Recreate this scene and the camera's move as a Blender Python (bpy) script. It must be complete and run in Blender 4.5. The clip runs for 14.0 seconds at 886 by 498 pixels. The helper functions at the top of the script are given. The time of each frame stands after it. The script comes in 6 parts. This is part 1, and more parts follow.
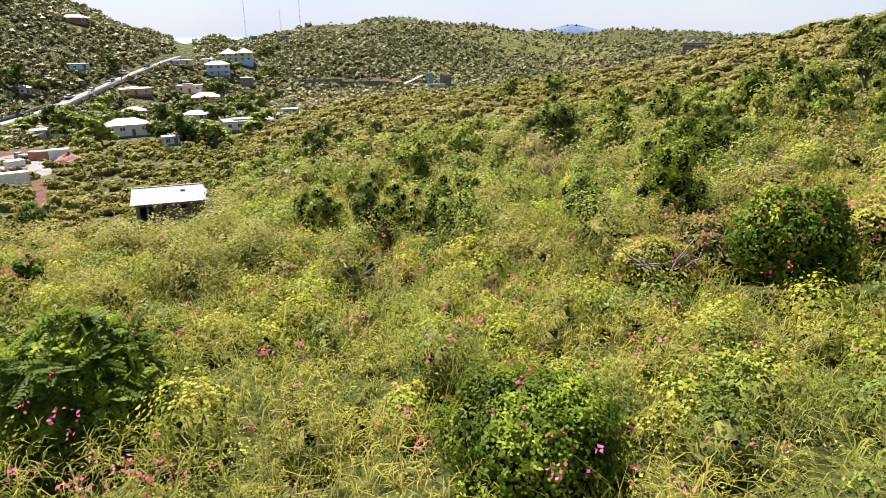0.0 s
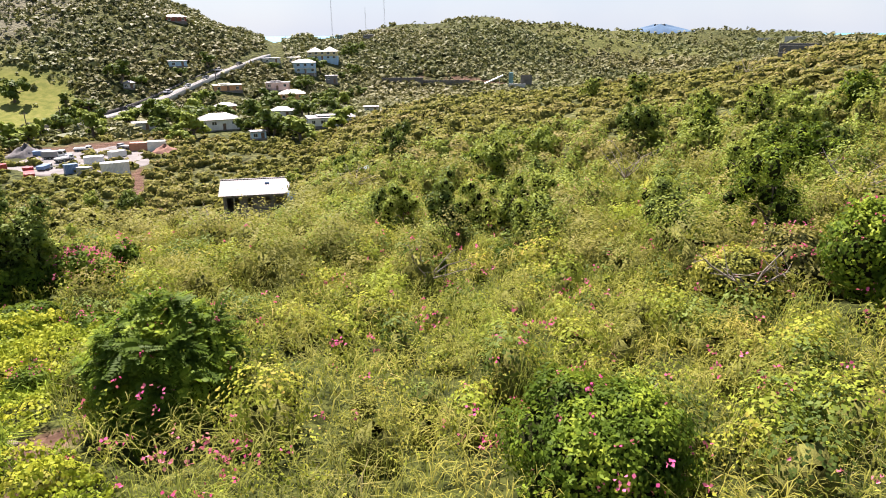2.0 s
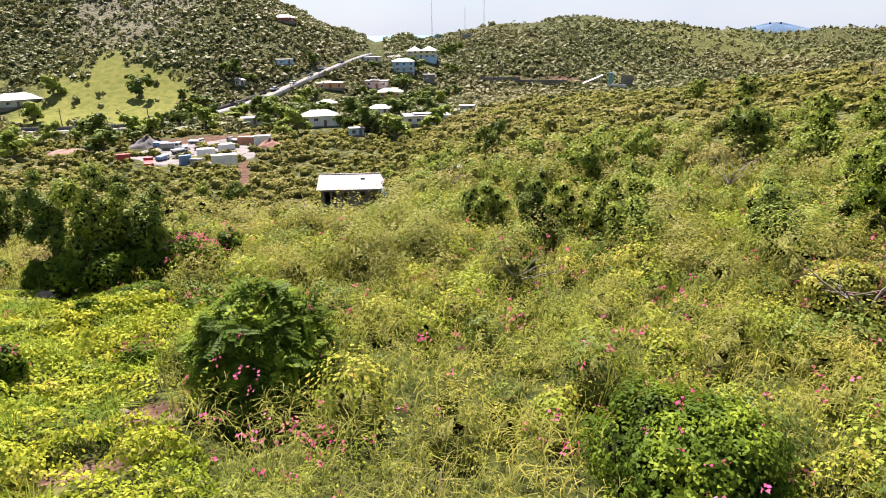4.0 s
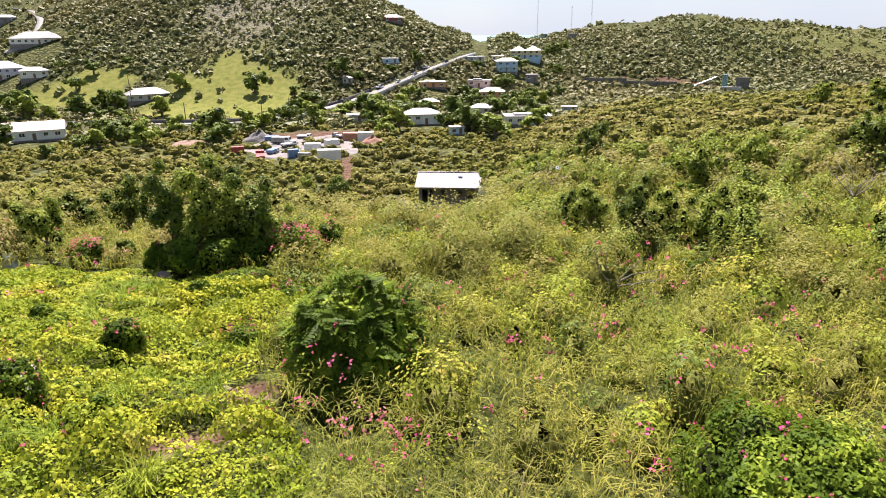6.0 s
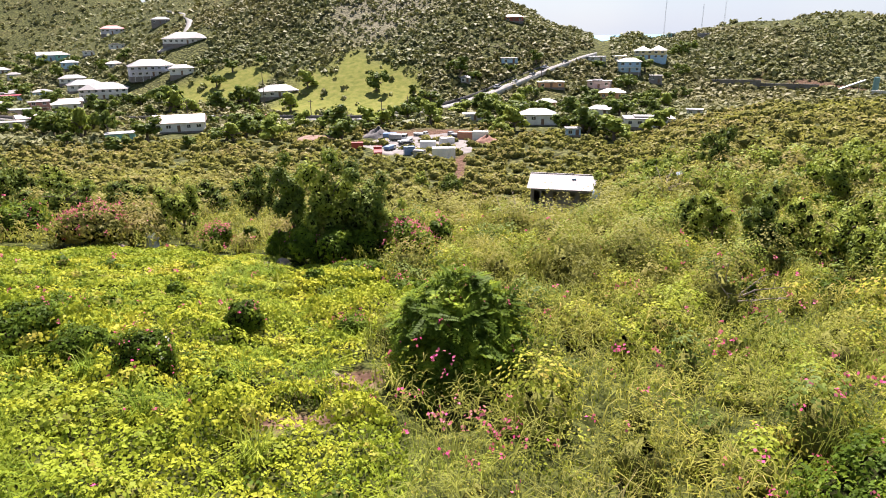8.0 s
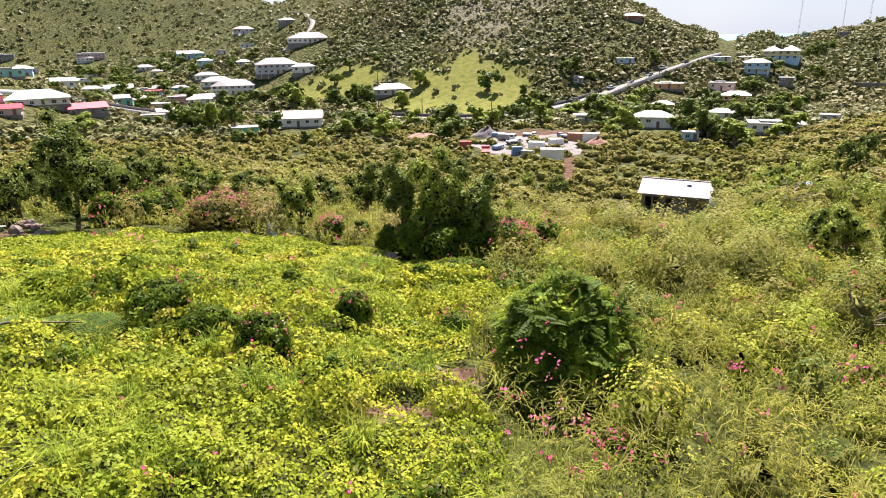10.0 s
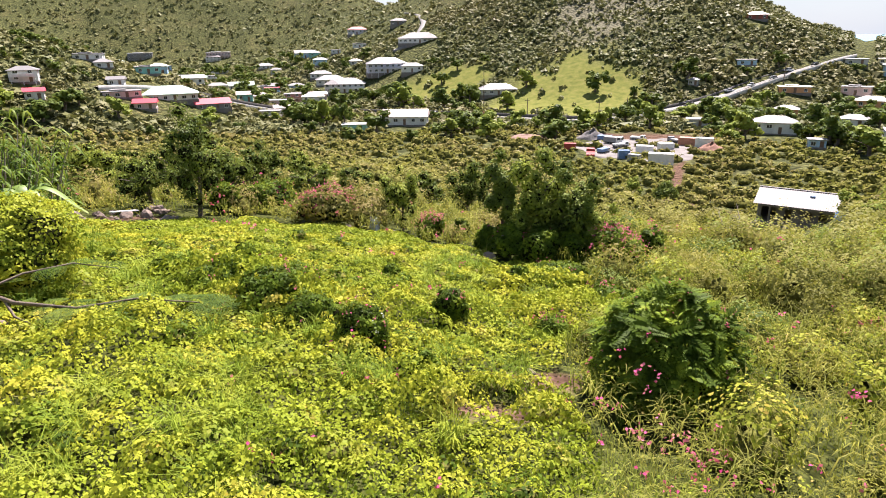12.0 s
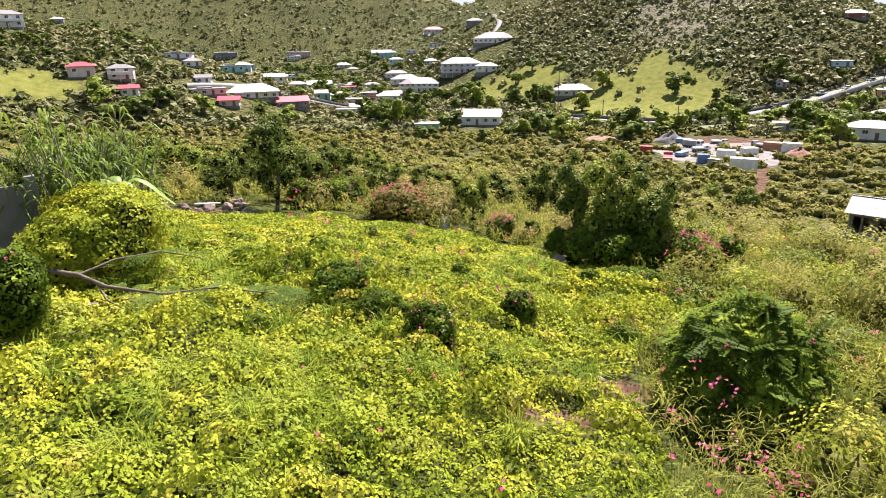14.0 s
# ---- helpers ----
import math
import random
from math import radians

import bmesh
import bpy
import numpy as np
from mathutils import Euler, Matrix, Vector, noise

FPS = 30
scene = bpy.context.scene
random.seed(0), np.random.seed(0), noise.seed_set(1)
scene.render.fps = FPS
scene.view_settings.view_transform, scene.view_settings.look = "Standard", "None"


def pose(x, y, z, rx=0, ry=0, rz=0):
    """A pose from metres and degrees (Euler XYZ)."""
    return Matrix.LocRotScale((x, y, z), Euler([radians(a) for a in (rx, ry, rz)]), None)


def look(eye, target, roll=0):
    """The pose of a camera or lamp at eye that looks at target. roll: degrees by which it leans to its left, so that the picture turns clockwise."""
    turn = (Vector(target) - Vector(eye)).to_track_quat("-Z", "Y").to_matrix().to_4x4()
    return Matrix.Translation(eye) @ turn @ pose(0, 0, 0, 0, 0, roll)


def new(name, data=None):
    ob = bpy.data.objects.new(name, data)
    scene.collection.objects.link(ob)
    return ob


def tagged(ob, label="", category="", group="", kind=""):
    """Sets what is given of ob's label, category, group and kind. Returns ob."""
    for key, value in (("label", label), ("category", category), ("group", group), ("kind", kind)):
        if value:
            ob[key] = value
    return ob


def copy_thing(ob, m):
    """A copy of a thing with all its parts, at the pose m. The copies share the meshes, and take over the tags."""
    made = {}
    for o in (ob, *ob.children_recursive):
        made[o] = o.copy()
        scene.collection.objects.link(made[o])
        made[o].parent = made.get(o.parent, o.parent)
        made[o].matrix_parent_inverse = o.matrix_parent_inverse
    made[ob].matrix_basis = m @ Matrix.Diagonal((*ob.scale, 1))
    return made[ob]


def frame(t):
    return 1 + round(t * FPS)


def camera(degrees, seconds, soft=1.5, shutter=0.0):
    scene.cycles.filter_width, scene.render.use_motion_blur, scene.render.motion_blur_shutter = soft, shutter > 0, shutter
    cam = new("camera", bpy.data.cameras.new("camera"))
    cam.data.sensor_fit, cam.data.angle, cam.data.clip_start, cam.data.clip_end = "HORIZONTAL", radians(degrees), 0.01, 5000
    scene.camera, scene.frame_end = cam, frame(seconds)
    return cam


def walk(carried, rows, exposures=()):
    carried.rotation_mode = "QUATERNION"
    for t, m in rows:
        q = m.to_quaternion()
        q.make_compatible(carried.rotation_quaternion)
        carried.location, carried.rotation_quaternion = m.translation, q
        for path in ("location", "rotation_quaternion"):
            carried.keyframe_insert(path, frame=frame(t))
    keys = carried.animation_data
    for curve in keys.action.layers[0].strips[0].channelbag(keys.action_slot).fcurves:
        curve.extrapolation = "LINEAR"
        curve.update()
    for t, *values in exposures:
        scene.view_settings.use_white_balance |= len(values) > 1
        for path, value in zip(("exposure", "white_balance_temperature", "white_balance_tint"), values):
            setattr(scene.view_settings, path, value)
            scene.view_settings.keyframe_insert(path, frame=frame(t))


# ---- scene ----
cam = camera(69.5, 14.0, soft=1.0)
PATH = [
    (0, pose(0, 0, 0, 71.06, 0.48, -0.01)),
    (0.5, pose(0, 0, 0, 71.07, 0.41, 1.55)),
    (1, pose(0, 0, 0, 71.07, 0.46, 3.16)),
    (1.5, pose(0, 0, 0, 71.06, 0.44, 4.95)),
    (2, pose(0, 0, 0, 71.07, 0.38, 6.97)),
    (2.5, pose(0, 0, 0, 71.07, 0.47, 9.12)),
    (3, pose(0, 0, 0, 71.08, 0.46, 11.27)),
    (5.5, pose(0, 0, 0, 71.11, 0.57, 21.78)),
    (6, pose(0, 0, 0, 71.13, 0.52, 24.24)),
    (6.5, pose(0, 0, 0, 71.12, 0.64, 26.79)),
    (7, pose(0, 0, 0, 71.16, 0.60, 29.29)),
    (7.5, pose(0, 0, 0, 71.17, 0.64, 31.84)),
    (8, pose(0, 0, 0, 71.21, 0.69, 34.43)),
    (10.5, pose(-0.11, -0.11, 0, 71.34, 0.82, 46.39)),
    (11, pose(-0.11, -0.11, 0, 71.38, 0.82, 48.78)),
    (11.5, pose(-0.12, -0.12, 0, 71.39, 0.81, 51.19)),
    (12, pose(-0.125, -0.125, 0, 71.45, 0.85, 53.26)),
    (12.5, pose(-0.135, -0.135, 0, 71.45, 0.87, 54.87)),
    (13, pose(-0.145, -0.145, 0, 71.46, 0.80, 56.52)),
    (13.5, pose(-0.153, -0.153, 0, 71.49, 0.88, 58.08)),
    (14, pose(-0.16, -0.16, 0, 71.54, 0.89, 59.68)),
]
walk(cam, PATH, exposures=[(0.0, 1.7), (14.0, 1.7)])

# ---- light ----
SUN_AZ, SUN_EL = 32.0, 55.0     # degrees to the left of the first view, and above the horizon
world = bpy.data.worlds.new("sky")
scene.world = world
world.use_nodes = True
wt = world.node_tree
sky = wt.nodes.new("ShaderNodeTexSky")
sky.sky_type = "NISHITA"
sky.sun_disc = False
sky.sun_elevation = radians(SUN_EL)
sky.sun_rotation = radians(-SUN_AZ)
sky.dust_density = 0.6
sky.air_density = 1.0
haze = wt.nodes.new("ShaderNodeMix")
haze.data_type = "RGBA"
where = wt.nodes.new("ShaderNodeTexCoord")
split = wt.nodes.new("ShaderNodeSeparateXYZ")
veil = wt.nodes.new("ShaderNodeMapRange")
for i, v in enumerate((0.0, 0.45, 0.85, 0.12)):
    veil.inputs[i + 1].default_value = v
wt.links.new(where.outputs["Generated"], split.inputs[0])
wt.links.new(split.outputs[2], veil.inputs[0])
wt.links.new(veil.outputs[0], haze.inputs[0])
cloud = wt.nodes.new("ShaderNodeValToRGB")
thin = wt.nodes.new("ShaderNodeTexNoise")
thin.inputs["Scale"].default_value = 2.2
thin.inputs["Detail"].default_value = 5.0
cloud.color_ramp.elements[0].position, cloud.color_ramp.elements[0].color = 0.38, (4.6, 5.1, 6.4, 1)
cloud.color_ramp.elements[1].position, cloud.color_ramp.elements[1].color = 0.62, (5.6, 5.85, 6.6, 1)
wt.links.new(thin.outputs[0], cloud.inputs[0])
wt.links.new(sky.outputs[0], haze.inputs[6])
wt.links.new(cloud.outputs[0], haze.inputs[7])
wt.links.new(haze.outputs[2], wt.nodes["Background"].inputs[0])
wt.nodes["Background"].inputs[1].default_value = 0.0465
sun = new("sun", bpy.data.lights.new("sun", "SUN"))
sun.data.energy = 5.0
sun.data.angle = radians(0.6)
sun.data.color = (1.0, 0.88, 0.86)
a, e = radians(SUN_AZ), radians(SUN_EL)
sun.matrix_world = look((-math.sin(a) * math.cos(e) * 60, math.cos(a) * math.cos(e) * 60, math.sin(e) * 60), (0, 0, 0))

# ---- lie of the land ----
rng = np.random.default_rng(7)


def polar(az, r):
    """x, y at az degrees to the left of the first view and r metres off."""
    t = np.radians(az)
    return -np.sin(t) * r, np.cos(t) * r


def wave(x, y, size, seed=0):
    """Smooth noise in -1..1 with features of about that size."""
    q = np.random.default_rng(seed + 100)
    out = 0.0
    for i in range(7):
        t, p, k = q.uniform(0, 6.28), q.uniform(0, 6.28), q.uniform(0.6, 1.6)
        out = out + np.sin((x * np.cos(t) + y * np.sin(t)) * 6.28 * k / size + p + 1.3 * np.sin((x * np.sin(t) - y * np.cos(t)) * 4.1 / size + 2 * p))
    return out / 3.6


# fall of the land in metres per metre, by direction: within 30 m of the eye, and beyond
FALL_AZ = [-180, -120, -60, -45, -33, -16, 0, 11, 19, 24, 35, 45, 60, 80, 100, 130, 180]
FALL = [-0.10, -0.08, 0.03, 0.07, 0.09, 0.15, 0.18, 0.19, 0.19, 0.185, 0.18, 0.18, 0.145, 0.095, 0.07, 0.0, -0.10]
FALL_FAR = [-0.12, -0.10, -0.12, -0.11, -0.094, 0.0, 0.05, 0.062, 0.145, 0.25, 0.225, 0.20, 0.17, 0.145, 0.12, 0.05, -0.12]
# how far the near spur reaches before it drops into the valley
CREST_AZ = [-180, -60, -33, -16, 0, 11, 19, 180]
CREST = [400, 200, 125, 165, 190, 200, 210, 400]
# crests of the hills round the valley: direction, distance, height over the camera in metres
RIDGES = [
    ([(21, 430, -23), (18, 440, -12), (15.8, 450, -7), (13, 460, -6), (10.5, 480, 0), (7.2, 510, 4), (4.3, 530, 6), (1, 560, 5), (-4.9, 650, -1), (-10, 760, -6), (-17, 820, -2), (-24, 900, -9)], 0.34, 60),
    ([(4.3, 530, 6), (0, 480, -8), (-5.6, 430, -27)], 0.42, 30),
    ([(-28, 420, -4), (-23, 460, -7), (-21, 480, -8), (-14, 560, -14), (-8, 600, -24)], 0.30, 40),
    ([(21, 430, -23), (22.4, 430, -12), (24.4, 430, 0), (28.2, 425, 9), (30, 430, 16), (34, 455, 32), (41, 520, 50), (48, 620, 52), (57.5, 780, 30), (66, 950, 76), (80, 1050, 90), (95, 1050, 95), (115, 900, 95)], 0.46, 50),
    ([(34, 455, 32), (38, 400, 2), (44.6, 345, -22)], 0.40, 25),
    ([(57.5, 780, 30), (55.5, 600, 0), (56.5, 470, -17)], 0.30, 40),
    ([(110, 330, 23), (96, 330, 11), (89, 320, 4.5), (86.5, 315, 0), (83, 305, -14), (80, 300, -27)], 0.42, 25),
]


def near_slope(x, y):
    r = np.hypot(x, y)
    az = np.degrees(np.arctan2(-x, y))
    near, far = (sum(np.interp((az + o + 180) % 360 - 180, FALL_AZ, f) for o in (-4, 0, 4)) / 3 for f in (FALL, FALL_FAR))
    beyond = 3.0 * np.logaddexp(0, (r - 31) / 3.0)
    z = -4.9 - near * r + (near - far) * beyond
    c = np.interp(az, CREST_AZ, CREST)
    d = np.clip(r - c, 0, None)
    return z - 0.34 * (np.sqrt(d * d + 400) - 20)


def ground(x, y):
    """Height of the land."""
    x, y = np.asarray(x, float), np.asarray(y, float)
    r = np.hypot(x, y)
    az = np.degrees(np.arctan2(-x, y))
    floor = -31.5 + 0.012 * np.clip(r - 300, 0, 500) + 0.5 * wave(x, y, 90, 3)
    stack = [near_slope(x, y), floor]
    for pts, s, w in RIDGES:
        best = np.full(x.shape, -200.0)
        for (a0, r0, z0), (a1, r1, z1) in zip(pts, pts[1:]):
            x0, y0 = polar(a0, r0)
            x1, y1 = polar(a1, r1)
            dx, dy = x1 - x0, y1 - y0
            t = np.clip(((x - x0) * dx + (y - y0) * dy) / (dx * dx + dy * dy), 0, 1)
            d = np.hypot(x - x0 - t * dx, y - y0 - t * dy)
            best = np.maximum(best, z0 + t * (z1 - z0) - s * (np.sqrt(d * d + w * w) - w))
        stack.append(best)
    m = 3.0
    top = np.max(stack, axis=0)
    z = top + m * np.log(sum(np.exp((s - top) / m) for s in stack))
    z = z + np.clip((r - 250) / 200, 0, 1) * (2.2 * wave(x, y, 130, 1) + 1.2 * wave(x, y, 47, 2))
    z = z + np.clip((r - 15) / 60, 0, 1) * 0.35 * wave(x, y, 17, 4) + 0.10 * wave(x, y, 4.3, 5)
    # the shelf cut for the unfinished house
    z = z - 2.0 * np.exp(-((az - 23.9) / 4.5) ** 2 - ((r - 91) / 19) ** 2)
    # the spur that falls to the saddle
    z = z - np.interp(az, [18.5, 21, 24, 26, 28.8, 32], [0, 12, 14, 13.5, 8.5, 0]) * np.clip((r - 362) / 60, 0, 1)
    return z - np.clip(r - 1300, 0, None) * 0.12
# ---- end of the lie of the land ----


# ---- materials ----
def mat(name):
    m = bpy.data.materials.new(name)
    m.use_nodes = True
    nt = m.node_tree
    return m, nt, nt.nodes["Principled BSDF"]


def node(nt, kind, **kw):
    n = nt.nodes.new(kind)
    for k, v in kw.items():
        n.inputs[k.replace("_", " ")].default_value = v
    return n


def ramp(nt, fac, stops):
    n = nt.nodes.new("ShaderNodeValToRGB")
    el = n.color_ramp.elements
    while len(el) < len(stops):
        el.new(0.5)
    for q, (p, c) in zip(el, stops):
        q.position, q.color = p, (*c, 1)
    nt.links.new(fac, n.inputs[0])
    return n.outputs[0]


def mix(nt, fac, a, b, blend="MIX"):
    n = nt.nodes.new("ShaderNodeMix")
    n.data_type, n.blend_type = "RGBA", blend
    for sock, v in ((n.inputs[0], fac), (n.inputs[6], a), (n.inputs[7], b)):
        if isinstance(v, (int, float)):
            sock.default_value = v
        elif isinstance(v, tuple):
            sock.default_value = (*v, 1)
        else:
            nt.links.new(v, sock)
    return n.outputs[2]


def spot(nt, scale, detail=4.0, coord="Object"):
    tc = nt.nodes.new("ShaderNodeTexCoord")
    n = node(nt, "ShaderNodeTexNoise", Scale=scale, Detail=detail)
    nt.links.new(tc.outputs[coord], n.inputs["Vector"])
    return n.outputs[0]


def bump(nt, b, height, strength=0.4, distance=0.02):
    n = node(nt, "ShaderNodeBump", Strength=strength, Distance=distance)
    nt.links.new(height, n.inputs["Height"])
    nt.links.new(n.outputs[0], b.inputs["Normal"])


def plain(name, color, rough=0.7, metal=0.0, vary=0.18, scale=3.0, rel=0.2, dirt=None):
    """A painted or mineral surface with grain and stains."""
    m, nt, b = mat(name)
    dark = tuple(c * (1 - vary) for c in (dirt or color))
    c = ramp(nt, spot(nt, scale, 6.0), [(0.35, dark), (0.62, color)])
    g = ramp(nt, spot(nt, scale * 23, 3.0), [(0.3, (0.86, 0.86, 0.86)), (0.7, (1, 1, 1))])
    nt.links.new(mix(nt, 1.0, c, g, "MULTIPLY"), b.inputs["Base Color"])
    b.inputs["Roughness"].default_value = rough
    b.inputs["Metallic"].default_value = metal
    bump(nt, b, spot(nt, scale * 14, 4.0), rel, 0.02)
    return m


def foliage(name, stops, patch=None, patch_size=0.05, through_leaf=0.32, gloss=0.04, clump=0.45, dry=None):
    """Leaves: colour by leaf and by patch of ground, some light coming through."""
    m, nt, b = mat(name)
    geo = nt.nodes.new("ShaderNodeNewGeometry")
    k = nt.nodes.new("ShaderNodeMapRange")
    for i, v in enumerate((0.36, 0.64, 0.0, 1.0)):
        k.inputs[i + 1].default_value = v
    nt.links.new(spot(nt, clump, 2.0), k.inputs[0])
    blend = nt.nodes.new("ShaderNodeMix")
    blend.inputs[0].default_value = 0.72
    nt.links.new(geo.outputs["Random Per Island"], blend.inputs[2])
    nt.links.new(k.outputs[0], blend.inputs[3])
    c = ramp(nt, blend.outputs[0], stops)
    if patch:
        c = mix(nt, ramp(nt, spot(nt, patch_size, 3.0), [(0.42, (0, 0, 0)), (0.62, (1, 1, 1))]), c, mix(nt, 0.75, c, patch))
    if dry:
        c = mix(nt, ramp(nt, spot(nt, 1.1, 5.0), [(0.62, (0, 0, 0)), (0.74, (0.7, 0.7, 0.7))]), c, dry)
    nt.links.new(c, b.inputs["Base Color"])
    b.inputs["Roughness"].default_value = 0.5
    b.inputs["Specular IOR Level"].default_value = gloss
    tr = nt.nodes.new("ShaderNodeBsdfTranslucent")
    nt.links.new(mix(nt, 0.3, c, (0.36, 0.40, 0.04)), tr.inputs[0])
    mx = nt.nodes.new("ShaderNodeMixShader")
    mx.inputs[0].default_value = through_leaf
    nt.links.new(b.outputs[0], mx.inputs[1])
    nt.links.new(tr.outputs[0], mx.inputs[2])
    nt.links.new(mx.outputs[0], nt.nodes["Material Output"].inputs[0])
    return m


def land():
    m, nt, b = mat("hillside_soil_and_grass")
    n1, n2, n3 = spot(nt, 0.03, 5.0), spot(nt, 0.4, 5.0), spot(nt, 5.0, 5.0)
    scrub = ramp(nt, n1, [(0.35, (0.085, 0.10, 0.038)), (0.52, (0.115, 0.125, 0.047)), (0.68, (0.17, 0.155, 0.068))])
    scrub = mix(nt, ramp(nt, n2, [(0.42, (0, 0, 0)), (0.55, (1, 1, 1))]), scrub, (0.12, 0.128, 0.05))
    past = ramp(nt, n2, [(0.3, (0.12, 0.138, 0.032)), (0.5, (0.175, 0.185, 0.042)), (0.7, (0.22, 0.21, 0.062))])
    soil = ramp(nt, n3, [(0.3, (0.075, 0.042, 0.03)), (0.6, (0.15, 0.09, 0.062)), (0.8, (0.22, 0.16, 0.12))])
    at = nt.nodes.new("ShaderNodeAttribute")
    at.attribute_name = "cover"
    sep = nt.nodes.new("ShaderNodeSeparateColor")
    nt.links.new(at.outputs["Color"], sep.inputs[0])
    tc = nt.nodes.new("ShaderNodeTexCoord")
    warp = nt.nodes.new("ShaderNodeVectorMath")
    warp.operation = "MULTIPLY_ADD"
    wn = node(nt, "ShaderNodeTexNoise", Scale=0.25, Detail=3.0)
    nt.links.new(tc.outputs["Object"], wn.inputs["Vector"])
    nt.links.new(wn.outputs["Color"], warp.inputs[0])
    warp.inputs[1].default_value = (3.0, 3.0, 3.0)
    nt.links.new(tc.outputs["Object"], warp.inputs[2])
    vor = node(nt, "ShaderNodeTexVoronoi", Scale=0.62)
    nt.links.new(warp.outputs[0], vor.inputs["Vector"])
    # shrub tops painted lighter and the gaps darker, as light and shade fall
    tuft_shade = ramp(nt, vor.outputs["Distance"], [(0.05, (1.5, 1.5, 1.4)), (0.35, (1.0, 1.0, 1.0)), (0.7, (0.45, 0.47, 0.47))])
    scrub = mix(nt, 1.0, scrub, tuft_shade, "MULTIPLY")
    scrub = mix(nt, 1.0, scrub, ramp(nt, vor.outputs["Color"], [(0.1, (0.6, 0.62, 0.6)), (0.9, (1.25, 1.2, 1.1))]), "MULTIPLY")
    rock_bump = vor.outputs["Distance"]
    # leaf litter under the near plants, colour deepened for shade in their gaps
    litter_shade = ramp(nt, n3, [(0.3, (0.024, 0.032, 0.009)), (0.7, (0.09, 0.10, 0.024))])
    scrub = mix(nt, at.outputs["Alpha"], scrub, litter_shade)
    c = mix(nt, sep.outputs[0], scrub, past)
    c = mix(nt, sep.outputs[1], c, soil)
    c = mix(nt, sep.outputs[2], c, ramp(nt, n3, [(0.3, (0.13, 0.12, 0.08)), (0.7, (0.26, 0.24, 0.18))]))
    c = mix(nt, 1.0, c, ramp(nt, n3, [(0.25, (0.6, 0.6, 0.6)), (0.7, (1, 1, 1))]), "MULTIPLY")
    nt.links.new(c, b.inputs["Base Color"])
    b.inputs["Roughness"].default_value = 0.95
    b.inputs["Specular IOR Level"].default_value = 0.05
    inv = nt.nodes.new("ShaderNodeMath")
    inv.operation = "SUBTRACT"
    inv.inputs[0].default_value = 1.0
    nt.links.new(rock_bump, inv.inputs[1])
    rough = mix(nt, sep.outputs[0], inv.outputs[0], (0.5, 0.5, 0.5))
    bump(nt, b, rough, 0.8, 1.0)
    return m


LAND = land()


# ---- building helpers ----
def mesh_from(name, co, faces4, material, smooth=False):
    """A mesh object data block from arrays of corners and of quads."""
    me = bpy.data.meshes.new(name)
    co = np.ascontiguousarray(co, dtype=np.float32)
    f = np.ascontiguousarray(faces4, dtype=np.int32)
    me.vertices.add(len(co))
    me.vertices.foreach_set("co", co.ravel())
    me.loops.add(f.size)
    me.loops.foreach_set("vertex_index", f.ravel())
    me.polygons.add(len(f))
    me.polygons.foreach_set("loop_start", np.arange(0, f.size, f.shape[1], dtype=np.int32))
    me.update(calc_edges=True)
    if smooth:
        me.polygons.foreach_set("use_smooth", np.ones(len(f), bool))
    me.materials.append(material)
    return me


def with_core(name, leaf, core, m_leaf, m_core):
    """One mesh of leaves round inner masses whose shade is in their colour."""
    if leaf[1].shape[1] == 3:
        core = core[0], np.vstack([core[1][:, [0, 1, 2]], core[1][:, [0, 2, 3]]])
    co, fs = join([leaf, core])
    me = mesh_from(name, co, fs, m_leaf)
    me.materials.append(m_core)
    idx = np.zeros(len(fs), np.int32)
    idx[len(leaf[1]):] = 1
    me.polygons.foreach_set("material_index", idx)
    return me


def gz(x, y):
    return float(ground(np.array([x]), np.array([y]))[0])


# ---- terrain sheet ----
def blob(x, y, az, r, across, along, soft=0.25):
    """1 inside an uneven patch that lies in that direction, 0 outside."""
    cx, cy = polar(az, r)
    t = math.radians(az)
    u = ((x - cx) * math.cos(t) + (y - cy) * math.sin(t)) / across
    v = (-(x - cx) * math.sin(t) + (y - cy) * math.cos(t)) / along
    d = np.sqrt(u * u + v * v) + 0.18 * wave(x, y, min(across, along), 11)
    return np.clip((1 - d) / soft + 0.5, 0, 1)


def cover(x, y):
    z = np.zeros_like(x)
    past, soil, rock = z.copy(), z.copy(), z.copy()
    for p in ((42.5, 290, 32, 46, 0.5), (47, 284, 16, 14), (53, 332, 22, 23, 0.4), (56.5, 338, 14, 8), (-8, 545, 56, 100, 2.2), (-5, 450, 14, 38, 0.8), (93, 255, 22, 12), (57, 255, 14, 7)):
        past = np.maximum(past, blob(x, y, *p) * (0.4 if p[1] > 400 else 1.0))
    for p in ((35.5, 210, 22, 9), (33, 150, 1.6, 26), (31, 113, 7, 4), (18.7, 100, 1.6, 9), (20.5, 105, 3, 9), (46, 205, 9, 4), (4.0, 362, 18, 6), (9.0, 360, 12, 5), (45.0, 12.2, 1.3, 0.55), (49.5, 10.3, 0.8, 0.45), (82, 34.6, 3.2, 1.0), (43.5, 12.6, 0.4, 0.25)):
        soil = np.maximum(soil, blob(x, y, *p))
    for p in ((40, 385, 26, 45), (37, 420, 30, 40)):
        rock = np.maximum(rock, 0.7 * blob(x, y, *p, 0.6))
    return past, soil, rock


